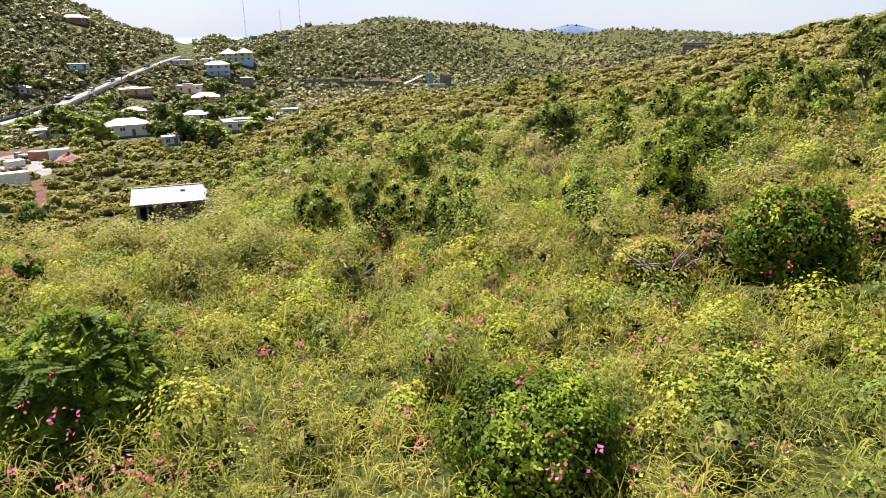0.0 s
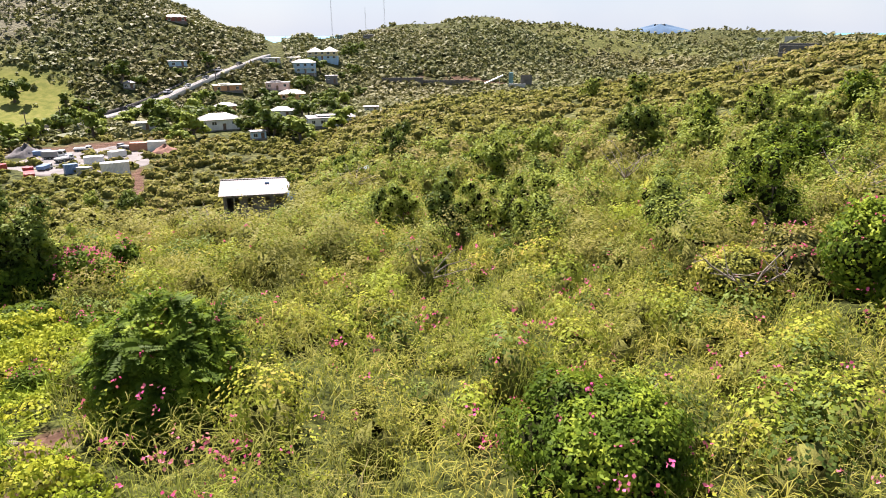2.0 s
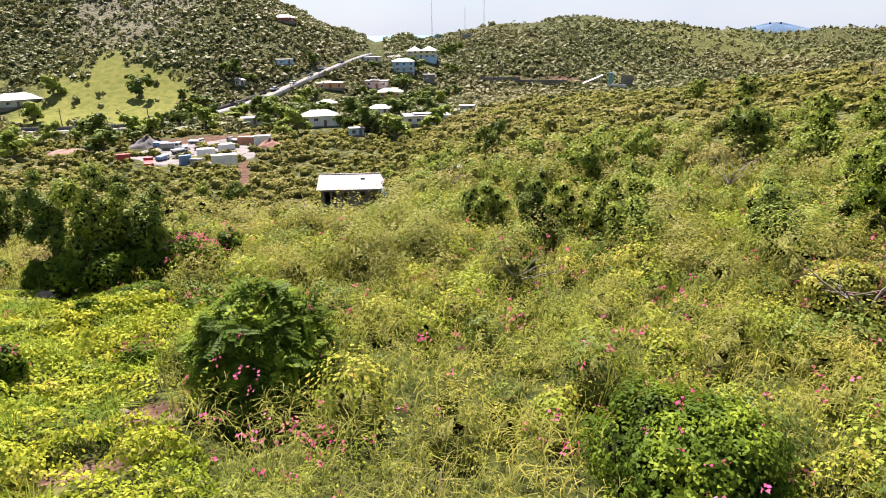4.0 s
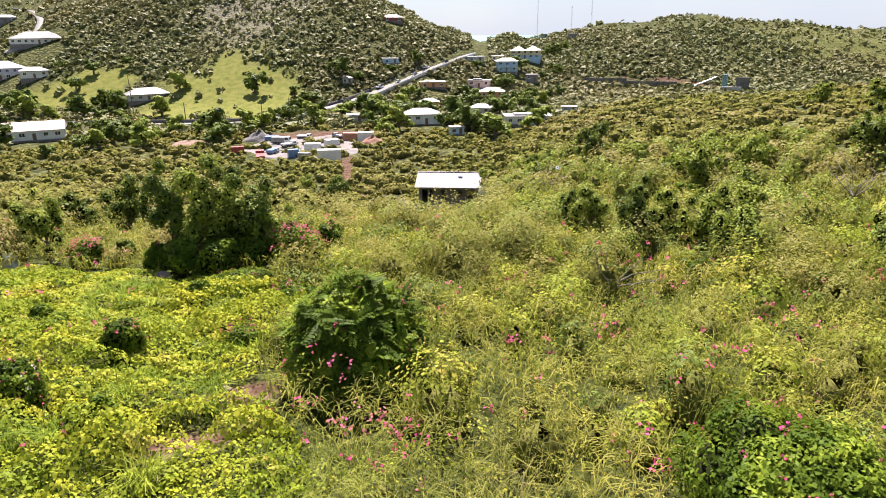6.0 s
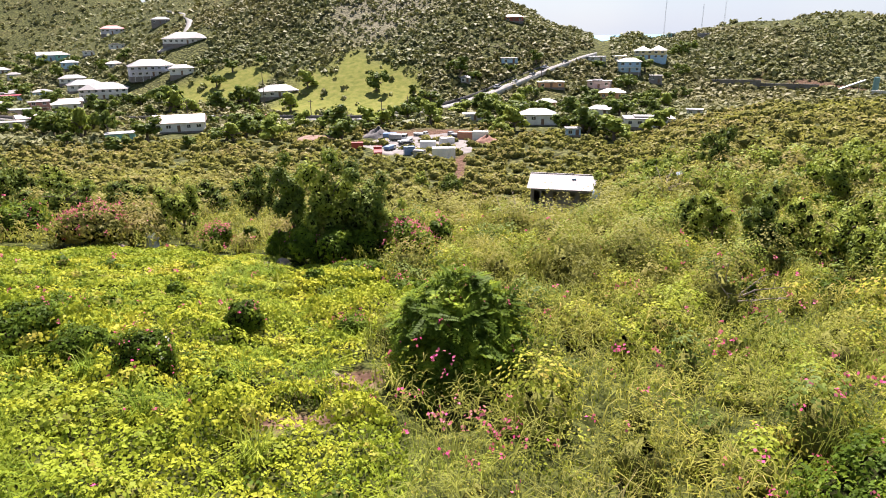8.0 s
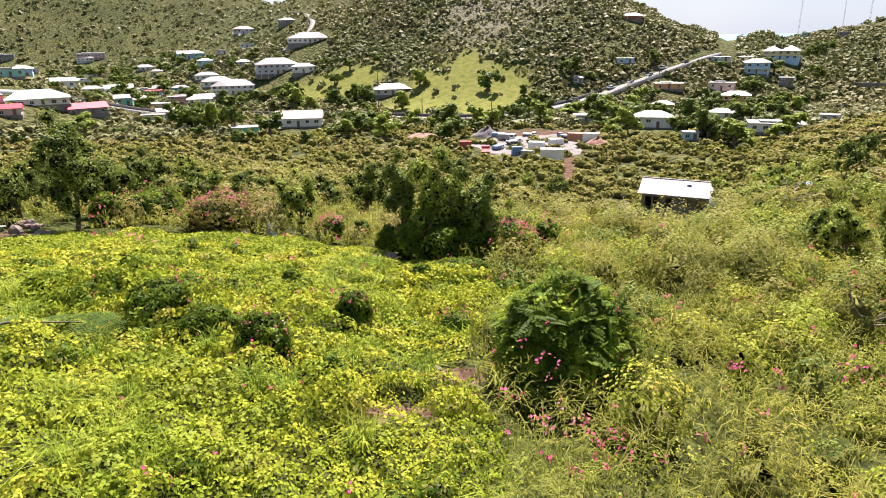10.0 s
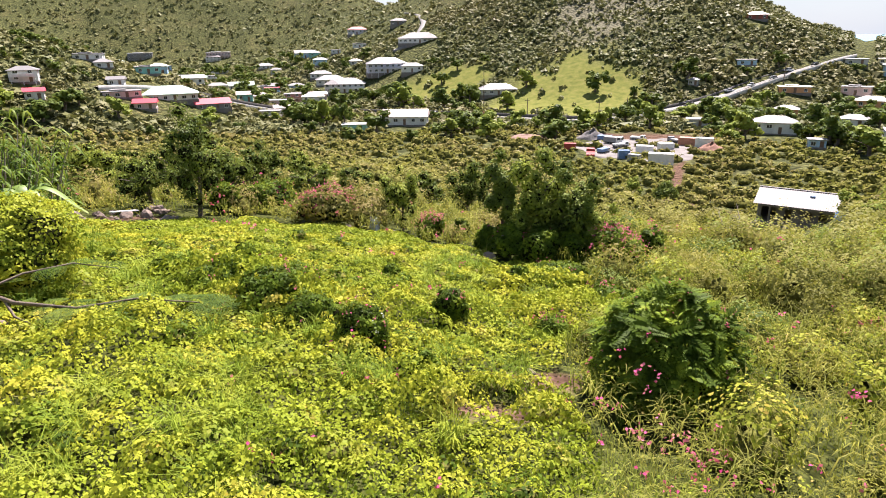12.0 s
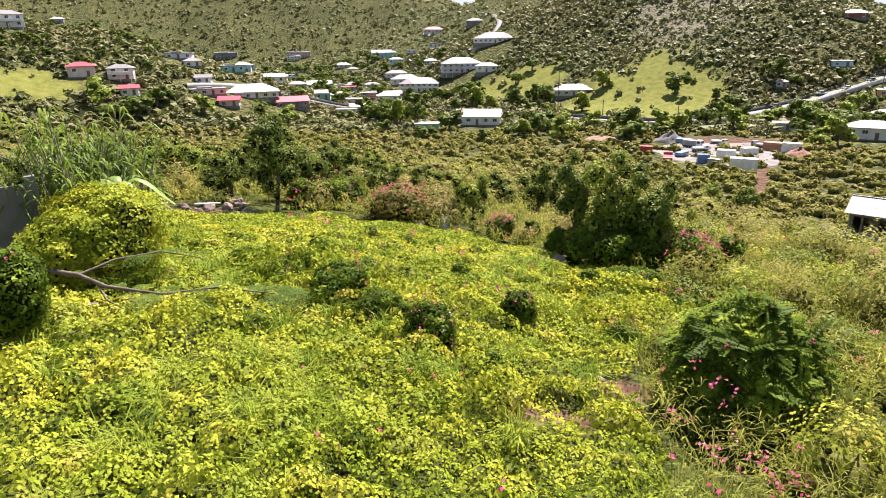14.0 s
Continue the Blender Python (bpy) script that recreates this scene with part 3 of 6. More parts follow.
for az, r, w, h, n, fl, petal, lab in (
        (62.3, 13.1, 1.5, 1.15, 1500, 26, PINK, "low bush with white and pink blossoms on the vines"),
        (61.0, 12.9, 0.7, 0.9, 500, 14, WHITE_PETAL, "small bush with large white blossoms"),
        (53.4, 15.6, 1.2, 1.1, 1000, 20, PINK, "small upright bush with pink blossoms"),
        (56.4, 11.5, 0.75, 0.75, 900, 0, PINK, "small dark leafy plant on the vines"),
        (46.8, 21.4, 0.9, 0.8, 600, 0, PINK, "small round dark bush"),
        (43.6, 15.6, 1.2, 0.7, 800, 30, PINK, "low bush strewn with pink flowers"),
        (36.3, 10.3, 0.35, 0.75, 300, 0, PINK, "slim upright weed beside bare soil"),
        (66.9, 14.8, 2.0, 1.0, 2200, 4, PINK, "low mound of dark leafy vine"),
        (70.6, 16.2, 2.4, 1.15, 2600, 6, PINK, "low mound of dark leafy vine"),
        (74.4, 18.4, 2.2, 1.0, 1800, 8, PINK, "low mound of dark leafy vine"),
        (67.0, 18.5, 1.0, 0.7, 600, 16, PINK, "small bush with magenta flowers"),
        (78.4, 20.4, 1.6, 0.6, 700, 0, PINK, "flat spreading bush in the clearing"),
        (72.0, 23.0, 1.1, 0.6, 600, 0, PINK, "flat spreading bush in the clearing"),
        (59.0, 21.0, 0.8, 0.5, 400, 4, PINK, "flat spreading bush in the clearing"),
        (42.8, 23.2, 2.6, 0.9, 1500, 14, PINK, "low tangle of green vines at the clearing's edge"),
        (38.5, 19.5, 2.2, 0.8, 1400, 20, PINK, "low tangle of green vines at the clearing's edge"),
        (26.4, 30.4, 3.2, 1.3, 1400, 0, PINK, "yellow green mound of vine over a bush"),
        (22.2, 31.5, 3.4, 1.2, 1500, 0, PINK, "yellow green mound of vine over a bush"),
        (7.5, 21.6, 0.9, 1.3, 800, 0, PINK, "dark vine covered stump in tall grass"),
        (-4.0, 20.8, 1.2, 0.9, 800, 0, PINK, "dark leafy bush in tall grass"),
        (6.4, 18.6, 0.5, 0.8, 300, 14, PINK, "slender plant with pink flower spikes"),
        (96.8, 15.2, 1.9, 2.4, 2600, 16, PINK, "vine covered bush with pink flowers by the wall"),
        (10.5, 23.5, 1.2, 1.2, 900, 6, PINK, "vine covered bush with a dead stem"),
        (1.0, 24.0, 1.6, 1.1, 900, 0, PINK, "leafy bush in tall grass")):
    bush(az, r, w, h, CARPET if "yellow" in lab else BUSH, n, 0.09 if r < 17 else 0.12, lab, fl, petal)

for az, r, w, h in ((47.6, 27.0, 2.2, 1.8), (44.6, 26.7, 2.4, 2.1), (41.6, 26.9, 2.2, 1.9), (49.6, 28.4, 1.6, 1.4)):
    bush(az, r, w, h, BUSH, 1700, 0.13, "dark vine heaped round the foot of the trees", 8)

# trees along the clearing's lower edge and on the slope
for az, r, w, h, n, lab in (
        (75.2, 35.2, 3.6, 5.6, 3200, "dark spreading tree beside a pile of stones"),
        (57.5, 33.6, 2.3, 3.8, 1700, "slender light green tree at the clearing's edge"),
        (48.5, 28.6, 2.2, 5.2, 2600, "tall dark feathery tree in a dense group"),
        (45.4, 27.8, 2.7, 5.5, 3000, "tall feathery tree in a dense group"),
        (41.7, 27.9, 2.6, 4.7, 2600, "tall dark feathery tree in a dense group"),
        (43.6, 29.5, 2.4, 4.9, 2200, "tall dark feathery tree in a dense group"),
        (39.9, 27.0, 1.8, 3.3, 1400, "vine wrapped tree at the end of the group"),
        (51.3, 44.0, 3.2, 4.0, 1600, "round dark tree on the slope below"),
        (68.7, 60.0, 2.4, 3.9, 900, "slim dark tree in the scrub"),
        (66.7, 62.0, 3.8, 3.9, 1200, "round tree in the scrub"),
        (64.7, 55.0, 2.4, 2.9, 800, "round tree in the scrub"),
        (7.1, 29.0, 2.3, 4.0, 2000, "bushy dark tree in the tall grass"),
        (5.0, 31.0, 2.2, 3.4, 1500, "bushy tree in the tall grass"),
        (-1.5, 26.8, 2.3, 4.0, 2000, "bushy tree with several stems"),
        (1.2, 29.0, 2.2, 3.6, 1600, "bushy tree with several stems"),
        (12.7, 35.0, 1.7, 2.9, 1200, "narrow dark tree on the slope"),
        (-5.0, 27.2, 1.6, 2.0, 900, "small dark tree in tall grass"),
        (-12.1, 33.4, 2.8, 3.2, 1500, "light green tree on the slope"),
        (-5.9, 125.0, 4.8, 4.8, 700, "round tree on the crest of the slope"),
        (-9.5, 112.0, 4.9, 4.7, 700, "round tree on the crest of the slope"),
        (-19.0, 55.0, 4.0, 5.0, 1600, "spreading tree on the slope"),
        (-33.0, 54.0, 5.2, 6.8, 2400, "tall dark tree on the slope"),
        (-29.5, 50.0, 4.2, 4.4, 1600, "dark tree on the slope"),
        (14.7, 66.0, 2.3, 2.3, 700, "small round tree alone on the slope"),
        (20.3, 92.0, 3.4, 3.8, 900, "round tree beside the unfinished house"),
        (33.8, 100.0, 4.6, 4.8, 1200, "dark tree by the dirt patch"),
        (36.5, 118.0, 3.4, 3.8, 700, "small tree by the dirt track"),
        (90.5, 42.0, 5.0, 4.6, 1800, "bushy tree behind the wall"),
        (83.5, 50.0, 5.0, 4.0, 1500, "bushy tree below the clearing"),
        (72.5, 40.0, 4.5, 4.2, 1800, "dark bushy tree beyond the clearing"),
        (78.8, 39.5, 4.2, 3.4, 1600, "dark bushy tree beyond the clearing"),
        (66.0, 45.0, 3.6, 3.2, 1300, "dark bushy tree beyond the clearing"),
        (70.2, 49.0, 4.0, 4.2, 1300, "dark bushy tree beyond the clearing"),
        (86.5, 45.0, 5.0, 4.2, 1700, "dark bushy tree beyond the clearing"),
        (93.5, 36.0, 4.6, 4.2, 1900, "dark bushy tree behind the wall"),
        (61.5, 50.0, 3.4, 3.0, 1000, "dark bushy tree beyond the clearing"),
        (55.2, 47.0, 3.2, 3.0, 1000, "dark bushy tree beyond the clearing"),
        (76.5, 55.0, 4.6, 4.0, 1200, "dark bushy tree beyond the clearing"),
        (82.0, 58.0, 4.4, 3.8, 1100, "dark bushy tree beyond the clearing"),
        (80.0, 44.0, 3.0, 2.6, 900, "low tree below the clearing")):
    tree(az, r, w, h, DARK if "dark" in lab else TREE, int(n * (1.5 if "group" in lab else 1)), 0.15 if r < 40 else 0.2 if r < 80 else 0.34, lab, stem=0.06 if r < 50 and "dark" in lab or "wrapped" in lab or "group" in lab else 0.10 if r < 50 else 0.2, lobes=14, aspect=0.4)
qs = random.Random(12)
for i in range(44):
    az, r = qs.uniform(-44, 17), qs.uniform(24, 78)
    w = qs.uniform(1.9, 3.6)
    tree(az, r, w, w * qs.uniform(0.85, 1.45), (TREE, DARK, TREE, BUSH)[i % 4], int(24000 * w / r), 0.0044 * r, "bushy young tree in the hillside scrub", group="young trees on the slope", stem=(0.06, 0.1, 0.14)[i % 3], lobes=12)
for az, r, w, h, n, fl, lab in (
        (38.0, 26.2, 3.0, 2.1, 2200, 200, "mound of pink flowering vine over a bush"),
        (34.9, 29.6, 1.5, 2.0, 1100, 14, "dark round vine covered bush"),
        (64.4, 33.0, 4.4, 2.2, 2600, 260, "mound of faded pink flowering vine"),
        (55.0, 30.7, 1.8, 1.5, 1200, 110, "round bush topped with pink flowers"),
        (52.1, 32.6, 1.0, 1.2, 600, 0, "small dark clipped looking bush"),
        (69.5, 37.0, 3.6, 2.0, 1600, 30, "mound of vine over dead wood"),
        (73.0, 36.0, 2.0, 1.7, 900, 26, "mound of vine with pink flowers"),
        (85.0, 38.0, 1.8, 1.4, 900, 16, "dark bush among stones"),
        (60.5, 36.5, 3.2, 1.8, 1200, 10, "tangled brown brush below the clearing")):
    bush(az, r, w, h, RUST if "faded" in lab or "brown" in lab else BUSH, n, 0.14, lab, fl)


# ---- houses ----
ROOFS = {k: plain(k + "_roof_sheet", c, 0.55, vary=0.14, scale=0.6, rel=0.1) for k, c in dict(white=(0.235, 0.223, 0.22), pale=(0.66, 0.54, 0.50), pink=(0.60, 0.25, 0.24), red=(0.58, 0.06, 0.09), cream=(0.72, 0.70, 0.58), grey=(0.42, 0.42, 0.42), green=(0.45, 0.58, 0.48)).items()}
WALLS = {k: plain(k + "_wall_render", c, 0.85, vary=0.16, scale=0.7, rel=0.15) for k, c in dict(white=(0.74, 0.74, 0.72), lav=(0.62, 0.62, 0.70), dark=(0.22, 0.21, 0.22), blue=(0.40, 0.58, 0.76), pink=(0.66, 0.48, 0.46), grey=(0.52, 0.52, 0.50), turq=(0.25, 0.55, 0.52), red=(0.30, 0.09, 0.07), orange=(0.66, 0.34, 0.17), yellow=(0.70, 0.58, 0.32), pale=(0.70, 0.58, 0.56), brick=(0.42, 0.22, 0.18)).items()}
FRAME = plain("window_frame_paint", (0.76, 0.76, 0.74), 0.5, vary=0.1)
GLASS, nt, b = mat("window_glass")
nt.links.new(ramp(nt, spot(nt, 2.0, 2.0), [(0.3, (0.02, 0.025, 0.03)), (0.7, (0.05, 0.055, 0.06))]), b.inputs["Base Color"])
b.inputs["Roughness"].default_value = 0.08
DOOR = plain("door_wood", (0.20, 0.12, 0.08), 0.6, vary=0.3)
CONCRETE = plain("raw_concrete", (0.23, 0.205, 0.185), 0.9, vary=0.3, scale=1.2, rel=0.4)


def ring(w, h, d, t):
    bm = bmesh.new()
    for x0, x1, z0, z1 in ((-w / 2, w / 2, h - t, h), (-w / 2, w / 2, 0, t), (-w / 2, -w / 2 + t, t, h - t), (w / 2 - t, w / 2, t, h - t), (-t / 3, t / 3, t, h - t)):
        box(bm, x0, x1, -d, 0.02, z0, z1)
    return bm


def data_of(bm, name, material):
    me = bpy.data.meshes.new(name)
    bm.to_mesh(me)
    bm.free()
    me.materials.append(material)
    return me


WIN_FRAME = data_of(ring(1.3, 1.2, 0.06, 0.09), "frame", FRAME)
WIN_PANE = data_of(slab(-0.57, 0.57, -0.035, 0.0, 0.09, 1.11), "pane", GLASS)
SILL = data_of(slab(-0.75, 0.75, -0.14, 0.0, -0.08, -0.01), "sill", FRAME)


def hip_roof(w, d, z, rise, over, gable=False, t=0.16):
    bm = bmesh.new()
    x, y = w / 2 + over, d / 2 + over
    run = 0.0 if gable else min(x * 0.98, y)
    low = [bm.verts.new(p) for p in ((-x, -y, z - t), (x, -y, z - t), (x, y, z - t), (-x, y, z - t))]
    eave = [bm.verts.new(p) for p in ((-x, -y, z), (x, -y, z), (x, y, z), (-x, y, z))]
    ra, rb = bm.verts.new((-x + run, 0, z + rise)), bm.verts.new((x - run, 0, z + rise))
    bm.faces.new(low[::-1])
    for i in range(4):
        j = (i + 1) % 4
        bm.faces.new((low[i], low[j], eave[j], eave[i]))
    bm.faces.new((eave[0], eave[1], rb, ra))
    bm.faces.new((eave[2], eave[3], ra, rb))
    bm.faces.new((eave[1], eave[2], rb))
    bm.faces.new((eave[3], eave[0], ra))
    return bm


TAKEN = []     # x, y, reach: ground that is built on


def window(parent, x, y, z, turn, wide=1.0):
    w = hang("window", WIN_FRAME, parent)
    w.matrix_basis = pose(x, y, z, 0, 0, turn) @ Matrix.Diagonal((wide, 1, 1, 1))
    hang("pane", WIN_PANE, w)
    hang("sill", SILL, w)


def house(style, az, r, w, h, roof, wall, q=random.Random(4)):
    x, y = (float(v) for v in polar(az, r))
    w = max(4.0, w * 0.86 - 0.6) * (0.8 if az > 84 and r < 300 else 1.0)
    d = min(w * 0.75, max(5.0, w * 0.55))
    turn = az + q.uniform(-11, 11)
    h *= 0.85
    z = gz(x, y) + 0.25
    TAKEN.append((*(float(v) for v in polar(az, r - 0.45 * w)), w * 0.5))
    x, y = (float(v) for v in polar(az, r + d * 0.5))
    words = {"hip": "hipped", "gable": "gabled", "flat": "flat"}[style]
    colour = {"lav": "lavender", "turq": "turquoise", "pale": "pale pink", "blue": "pale blue"}
    storeys = 2 if h > 3.7 else 1
    ob = thing("house", x, y, z, turn, f"{'two-storey' if storeys == 2 else 'low'} {colour.get(wall, wall)} house with {words} {colour.get(roof, roof)} roof", "house", "houses in the valley")
    TAKEN.append((x, y, w * 0.62))
    part("wall", slab(-w / 2, w / 2, -d / 2, d / 2, -2.5, h, 0.03), WALLS[wall], ob)
    if wall == "yellow" and storeys == 2:
        part("lower_wall", slab(-w / 2 - 0.3, w / 2 + 0.3, -d / 2 - 0.5, d / 2 + 0.2, -2.5, h * 0.5, 0.03), WALLS["blue"], ob, "pale blue lower storey")
    part("plinth", slab(-w / 2 - 0.25, w / 2 + 0.25, -d / 2 - 0.35, d / 2 + 0.25, -2.6, 0.12, 0.03), CONCRETE, ob)
    rise = d * 0.26
    if style == "flat":
        part("roof", slab(-w / 2 - 0.35, w / 2 + 0.35, -d / 2 - 0.35, d / 2 + 0.35, h, h + 0.28, 0.03), ROOFS[roof], ob)
        if w > 9:
            part("parapet", slab(-w * 0.3, w * 0.12, -d * 0.3, d * 0.3, h + 0.28, h + 0.75, 0.03), ROOFS[roof], ob)
    elif wall == "yellow" and style == "hip":
        for i, c in enumerate((-0.25, 0.25)):
            bm = hip_roof(w * 0.5, d, h + 0.16, rise, 0.3)
            bmesh.ops.translate(bm, verts=bm.verts, vec=(c * w, 0, i * 0.25))
            part("roof", bm, ROOFS[roof], ob)
    else:
        part("roof", hip_roof(w, d, h + 0.16, rise, 0.55, style == "gable"), ROOFS[roof], ob)
        if w > 14 and style == "hip":
            bm = hip_roof(w * 0.36, d * 0.6, h + 0.5, rise * 0.8, 0.4)
            bmesh.ops.translate(bm, verts=bm.verts, vec=(w * q.choice((-0.3, 0.3)), -d * 0.32, -0.25))
            part("porch_roof", bm, ROOFS[roof], ob)
    front = -d / 2 - 0.004 - (0.5 if wall == "yellow" and storeys == 2 else 0)
    n = max(2, int(w / 2.9))
    for s in range(storeys):
        fy = front if s == 0 else -d / 2 - 0.004
        for i in range(n):
            u = (i + 0.5) / n * w - w / 2
            if s == 0 and i == n // 2:
                part("door", slab(u - 0.5, u + 0.5, fy - 0.06, fy + 0.05, 0.12, min(2.15, h - 0.2), 0.01), DOOR, ob)
                continue
            window(ob, u, fy, s * h / 2 + 0.95 if storeys == 2 else max(0.5, h - 1.7), 0, 1.25 if (i + s) % 3 == 1 else 1.0)
        for side, tn in ((-1, -90), (1, 90)):
            window(ob, side * (w / 2 + 0.004), 0.0, s * h / 2 + 0.95 if storeys == 2 else max(0.5, h - 1.7), tn)
    if storeys == 2 and wall != "yellow":
        part("balcony", slab(-w * 0.42, w * 0.42, -d / 2 - 1.5, -d / 2 - 0.003, h * 0.5 - 0.16, h * 0.5, 0.02), WALLS["white"], ob)
        part("railing", slab(-w * 0.42, w * 0.42, -d / 2 - 1.5, -d / 2 - 1.42, h * 0.5, h * 0.5 + 0.85, 0.02), WALLS[wall], ob)
        k = max(3, int(w / 3.5))
        for i in range(k):
            u = -w * 0.41 + i * w * 0.82 / (k - 1)
            part("post", slab(u - 0.1, u + 0.1, -d / 2 - 1.48, -d / 2 - 1.28, -2.5, h * 0.5 - 0.16), WALLS["white"], ob)
    return ob


STREET_A = [
    ("hip", 60.5, 534, 17.9, 4.2, "pink", "lav"),
    ("flat", 60.4, 480, 11.5, 3.4, "white", "white"),
    ("flat", 62.4, 482, 8.5, 3, "white", "white"),
    ("hip", 57, 488, 13.8, 3.5, "white", "dark"),
    ("hip", 55.3, 402, 28, 3.2, "white", "white"),
    ("gable", 65, 526, 18.6, 4.2, "white", "blue"),
    ("hip", 58.2, 373, 26.4, 5.9, "white", "lav"),
    ("hip", 56, 358, 13.9, 3.8, "white", "white"),
    ("hip", 63.8, 426, 15.9, 3, "white", "white"),
    ("hip", 63, 390, 20.1, 3.5, "white", "white"),
    ("hip", 61.8, 362, 25.7, 5.1, "white", "white"),
    ("gable", 64.2, 350, 11.2, 3.1, "pale", "pink"),
    ("hip", 48.6, 307, 20.2, 3, "white", "grey"),
    ("gable", 56.7, 235, 19.3, 3.4, "pale", "white"),
    ("flat", 61.2, 226, 10.5, 2.4, "grey", "turq"),
    ("hip", 60.8, 422, 9.7, 2.4, "pale", "white"),
    ("flat", 66, 344, 6.1, 4.3, "white", "pink"),
    ("hip", 28.5, 365, 12, 2.4, "pale", "red"),
    ("flat", 28.8, 316, 9.5, 2.5, "white", "blue"),
    ("hip", 32.5, 296, 5, 2.4, "white", "grey"),
]
STREET_B = [
    ("flat", 31.7, 240, 11.1, 2.6, "white", "grey"),
    ("hip", 26.2, 226, 15.1, 4, "white", "white"),
    ("hip", 25.5, 275, 9.8, 2.7, "white", "orange"),
    ("flat", 21.1, 308, 12.6, 3.8, "white", "pink"),
    ("hip", 20, 297, 13.2, 3.2, "cream", "orange"),
    ("hip", 20.9, 251, 10.3, 2.7, "white", "white"),
    ("flat", 23.1, 204, 5.7, 2.4, "white", "blue"),
    ("flat", 16.9, 223, 19.0, 3.0, "white", "white"),
    ("flat", 13.3, 267, 7.4, 2.4, "white", "grey"),
    ("hip", 17.2, 368, 19.3, 4.9, "cream", "yellow"),
    ("hip", 18.8, 338, 12.9, 6, "cream", "blue"),
    ("flat", 16.6, 333, 7.4, 4.1, "white", "dark"),
    ("flat", 21.5, 340, 10.8, 2.7, "grey", "grey"),
    ("flat", 25.2, 298, 14, 2.7, "cream", "orange"),
    ("flat", 19.6, 350, 8.1, 2.4, "cream", "yellow"),
    ("flat", 15.7, 460, 5, 2.4, "grey", "turq"),
    ("flat", 13.3, 444, 8.7, 2.4, "grey", "dark"),
    ("hip", 88.4, 262, 13, 4.2, "red", "pale"),
    ("hip", 85.7, 260, 12.9, 4.4, "white", "white"),
    ("gable", 85.3, 248, 8.8, 3.1, "red", "white"),
]
STREET_C = [
    ("hip", 92.5, 308, 13.7, 5.5, "white", "white"),
    ("hip", 89.3, 838, 14.8, 4.5, "cream", "dark"),
    ("flat", 81.3, 292, 12.9, 2.4, "white", "white"),
    ("hip", 80.4, 286, 8.1, 2.4, "white", "white"),
    ("flat", 77.7, 738, 27.5, 7.5, "grey", "dark"),
    ("flat", 76, 609, 10.8, 3.8, "white", "blue"),
    ("hip", 76, 264, 23.4, 2.6, "green", "white"),
    ("gable", 77.9, 250, 8.9, 2.4, "red", "pink"),
    ("flat", 79.5, 257, 15.1, 2.4, "white", "pink"),
    ("gable", 79.7, 268, 7.1, 2.4, "white", "white"),
    ("gable", 72.9, 263, 15.2, 2.4, "red", "dark"),
    ("gable", 70.4, 430, 18.3, 2.7, "green", "white"),
    ("flat", 71.9, 705, 28, 7.5, "grey", "pink"),
    ("hip", 72.3, 702, 17.4, 5, "white", "white"),
    ("hip", 68.3, 562, 16.4, 2.5, "white", "white"),
    ("flat", 72, 576, 17.3, 3.6, "white", "white"),
    ("flat", 66.3, 332, 10, 4.7, "white", "brick"),
    ("gable", 67.3, 280, 8, 3.2, "pale", "white"),
    ("flat", 68.3, 270, 10.1, 2.4, "white", "grey"),
]
for street in (STREET_A, STREET_B, STREET_C):
    for row in street:
        house(*row)

qh = random.Random(17)
built = 0
while built < 30:
    az, r = qh.uniform(62, 84), qh.uniform(290, 520)
    x, y = (float(v) for v in polar(az, r))
    if gz(x, y) < -12 and all((x - a) ** 2 + (y - b) ** 2 > (c + 8) ** 2 for a, b, c in TAKEN):
        house(qh.choice(("hip", "hip", "gable", "flat")), az, r, qh.uniform(8, 13), qh.uniform(2.6, 4.6), qh.choice(("white", "white", "grey", "cream", "pale", "green", "red")), qh.choice(("white", "pink", "blue", "white", "yellow", "grey", "turq")))
        built += 1


# ---- trees in the valley ----
TOWN_TREES = [
    (40.3, 294, 10.7, 9.4),
    (46.1, 308, 9.6, 7.7),
    (53.5, 335, 8.3, 6.5),
    (52.1, 347, 8.6, 5.5),
    (51, 298, 11.1, 10.6),
    (47.7, 276, 10.8, 7.4),
    (57.2, 306, 16.3, 12.2),
    (53.6, 288, 14.1, 8.2),
    (65.8, 248, 10.6, 9.3),
    (63.9, 238, 8.9, 8.5),
    (62.1, 234, 7.1, 9.6),
    (59.3, 220, 10.8, 6.7),
    (40.2, 236, 4.6, 5),
    (39.1, 237, 4.7, 5.9),
    (36.9, 258, 7.4, 7.8),
    (35.1, 253, 7.4, 5.9),
    (37.1, 286, 4.6, 5.1),
    (29.4, 236, 8.4, 6.3),
    (27.9, 251, 13.4, 6.7),
    (23.2, 236, 10.5, 7.6),
    (20.7, 212, 7.6, 3.4),
    (33.1, 256, 11.4, 5),
    (21.4, 332, 7.4, 4.1),
    (17.5, 346, 9.2, 6.1),
]


def wood_tree(w, h, leaf, n, seed, label):
    """A broad valley tree of unit scale, to be copied."""
    q = np.random.default_rng(seed)
    ob = thing("tree", 0, 0, 0, 0, label, "tree", "valley trees")
    hang("trunk", mesh_from("trunk", *limbs(h * 0.85, w, 0.05 * h, q, 6, 0.25), BARK, True), ob)
    P, N, inner = crown((0, 0, h * 0.58), w, h * 0.84, n, 10, q)
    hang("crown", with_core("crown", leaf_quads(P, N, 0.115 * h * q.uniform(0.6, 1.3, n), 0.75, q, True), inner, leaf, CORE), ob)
    MOULDS.append((leaf_quads(P, N, 0.115 * h * q.uniform(0.6, 1.3, n), 0.75, q, True), inner))
    return ob


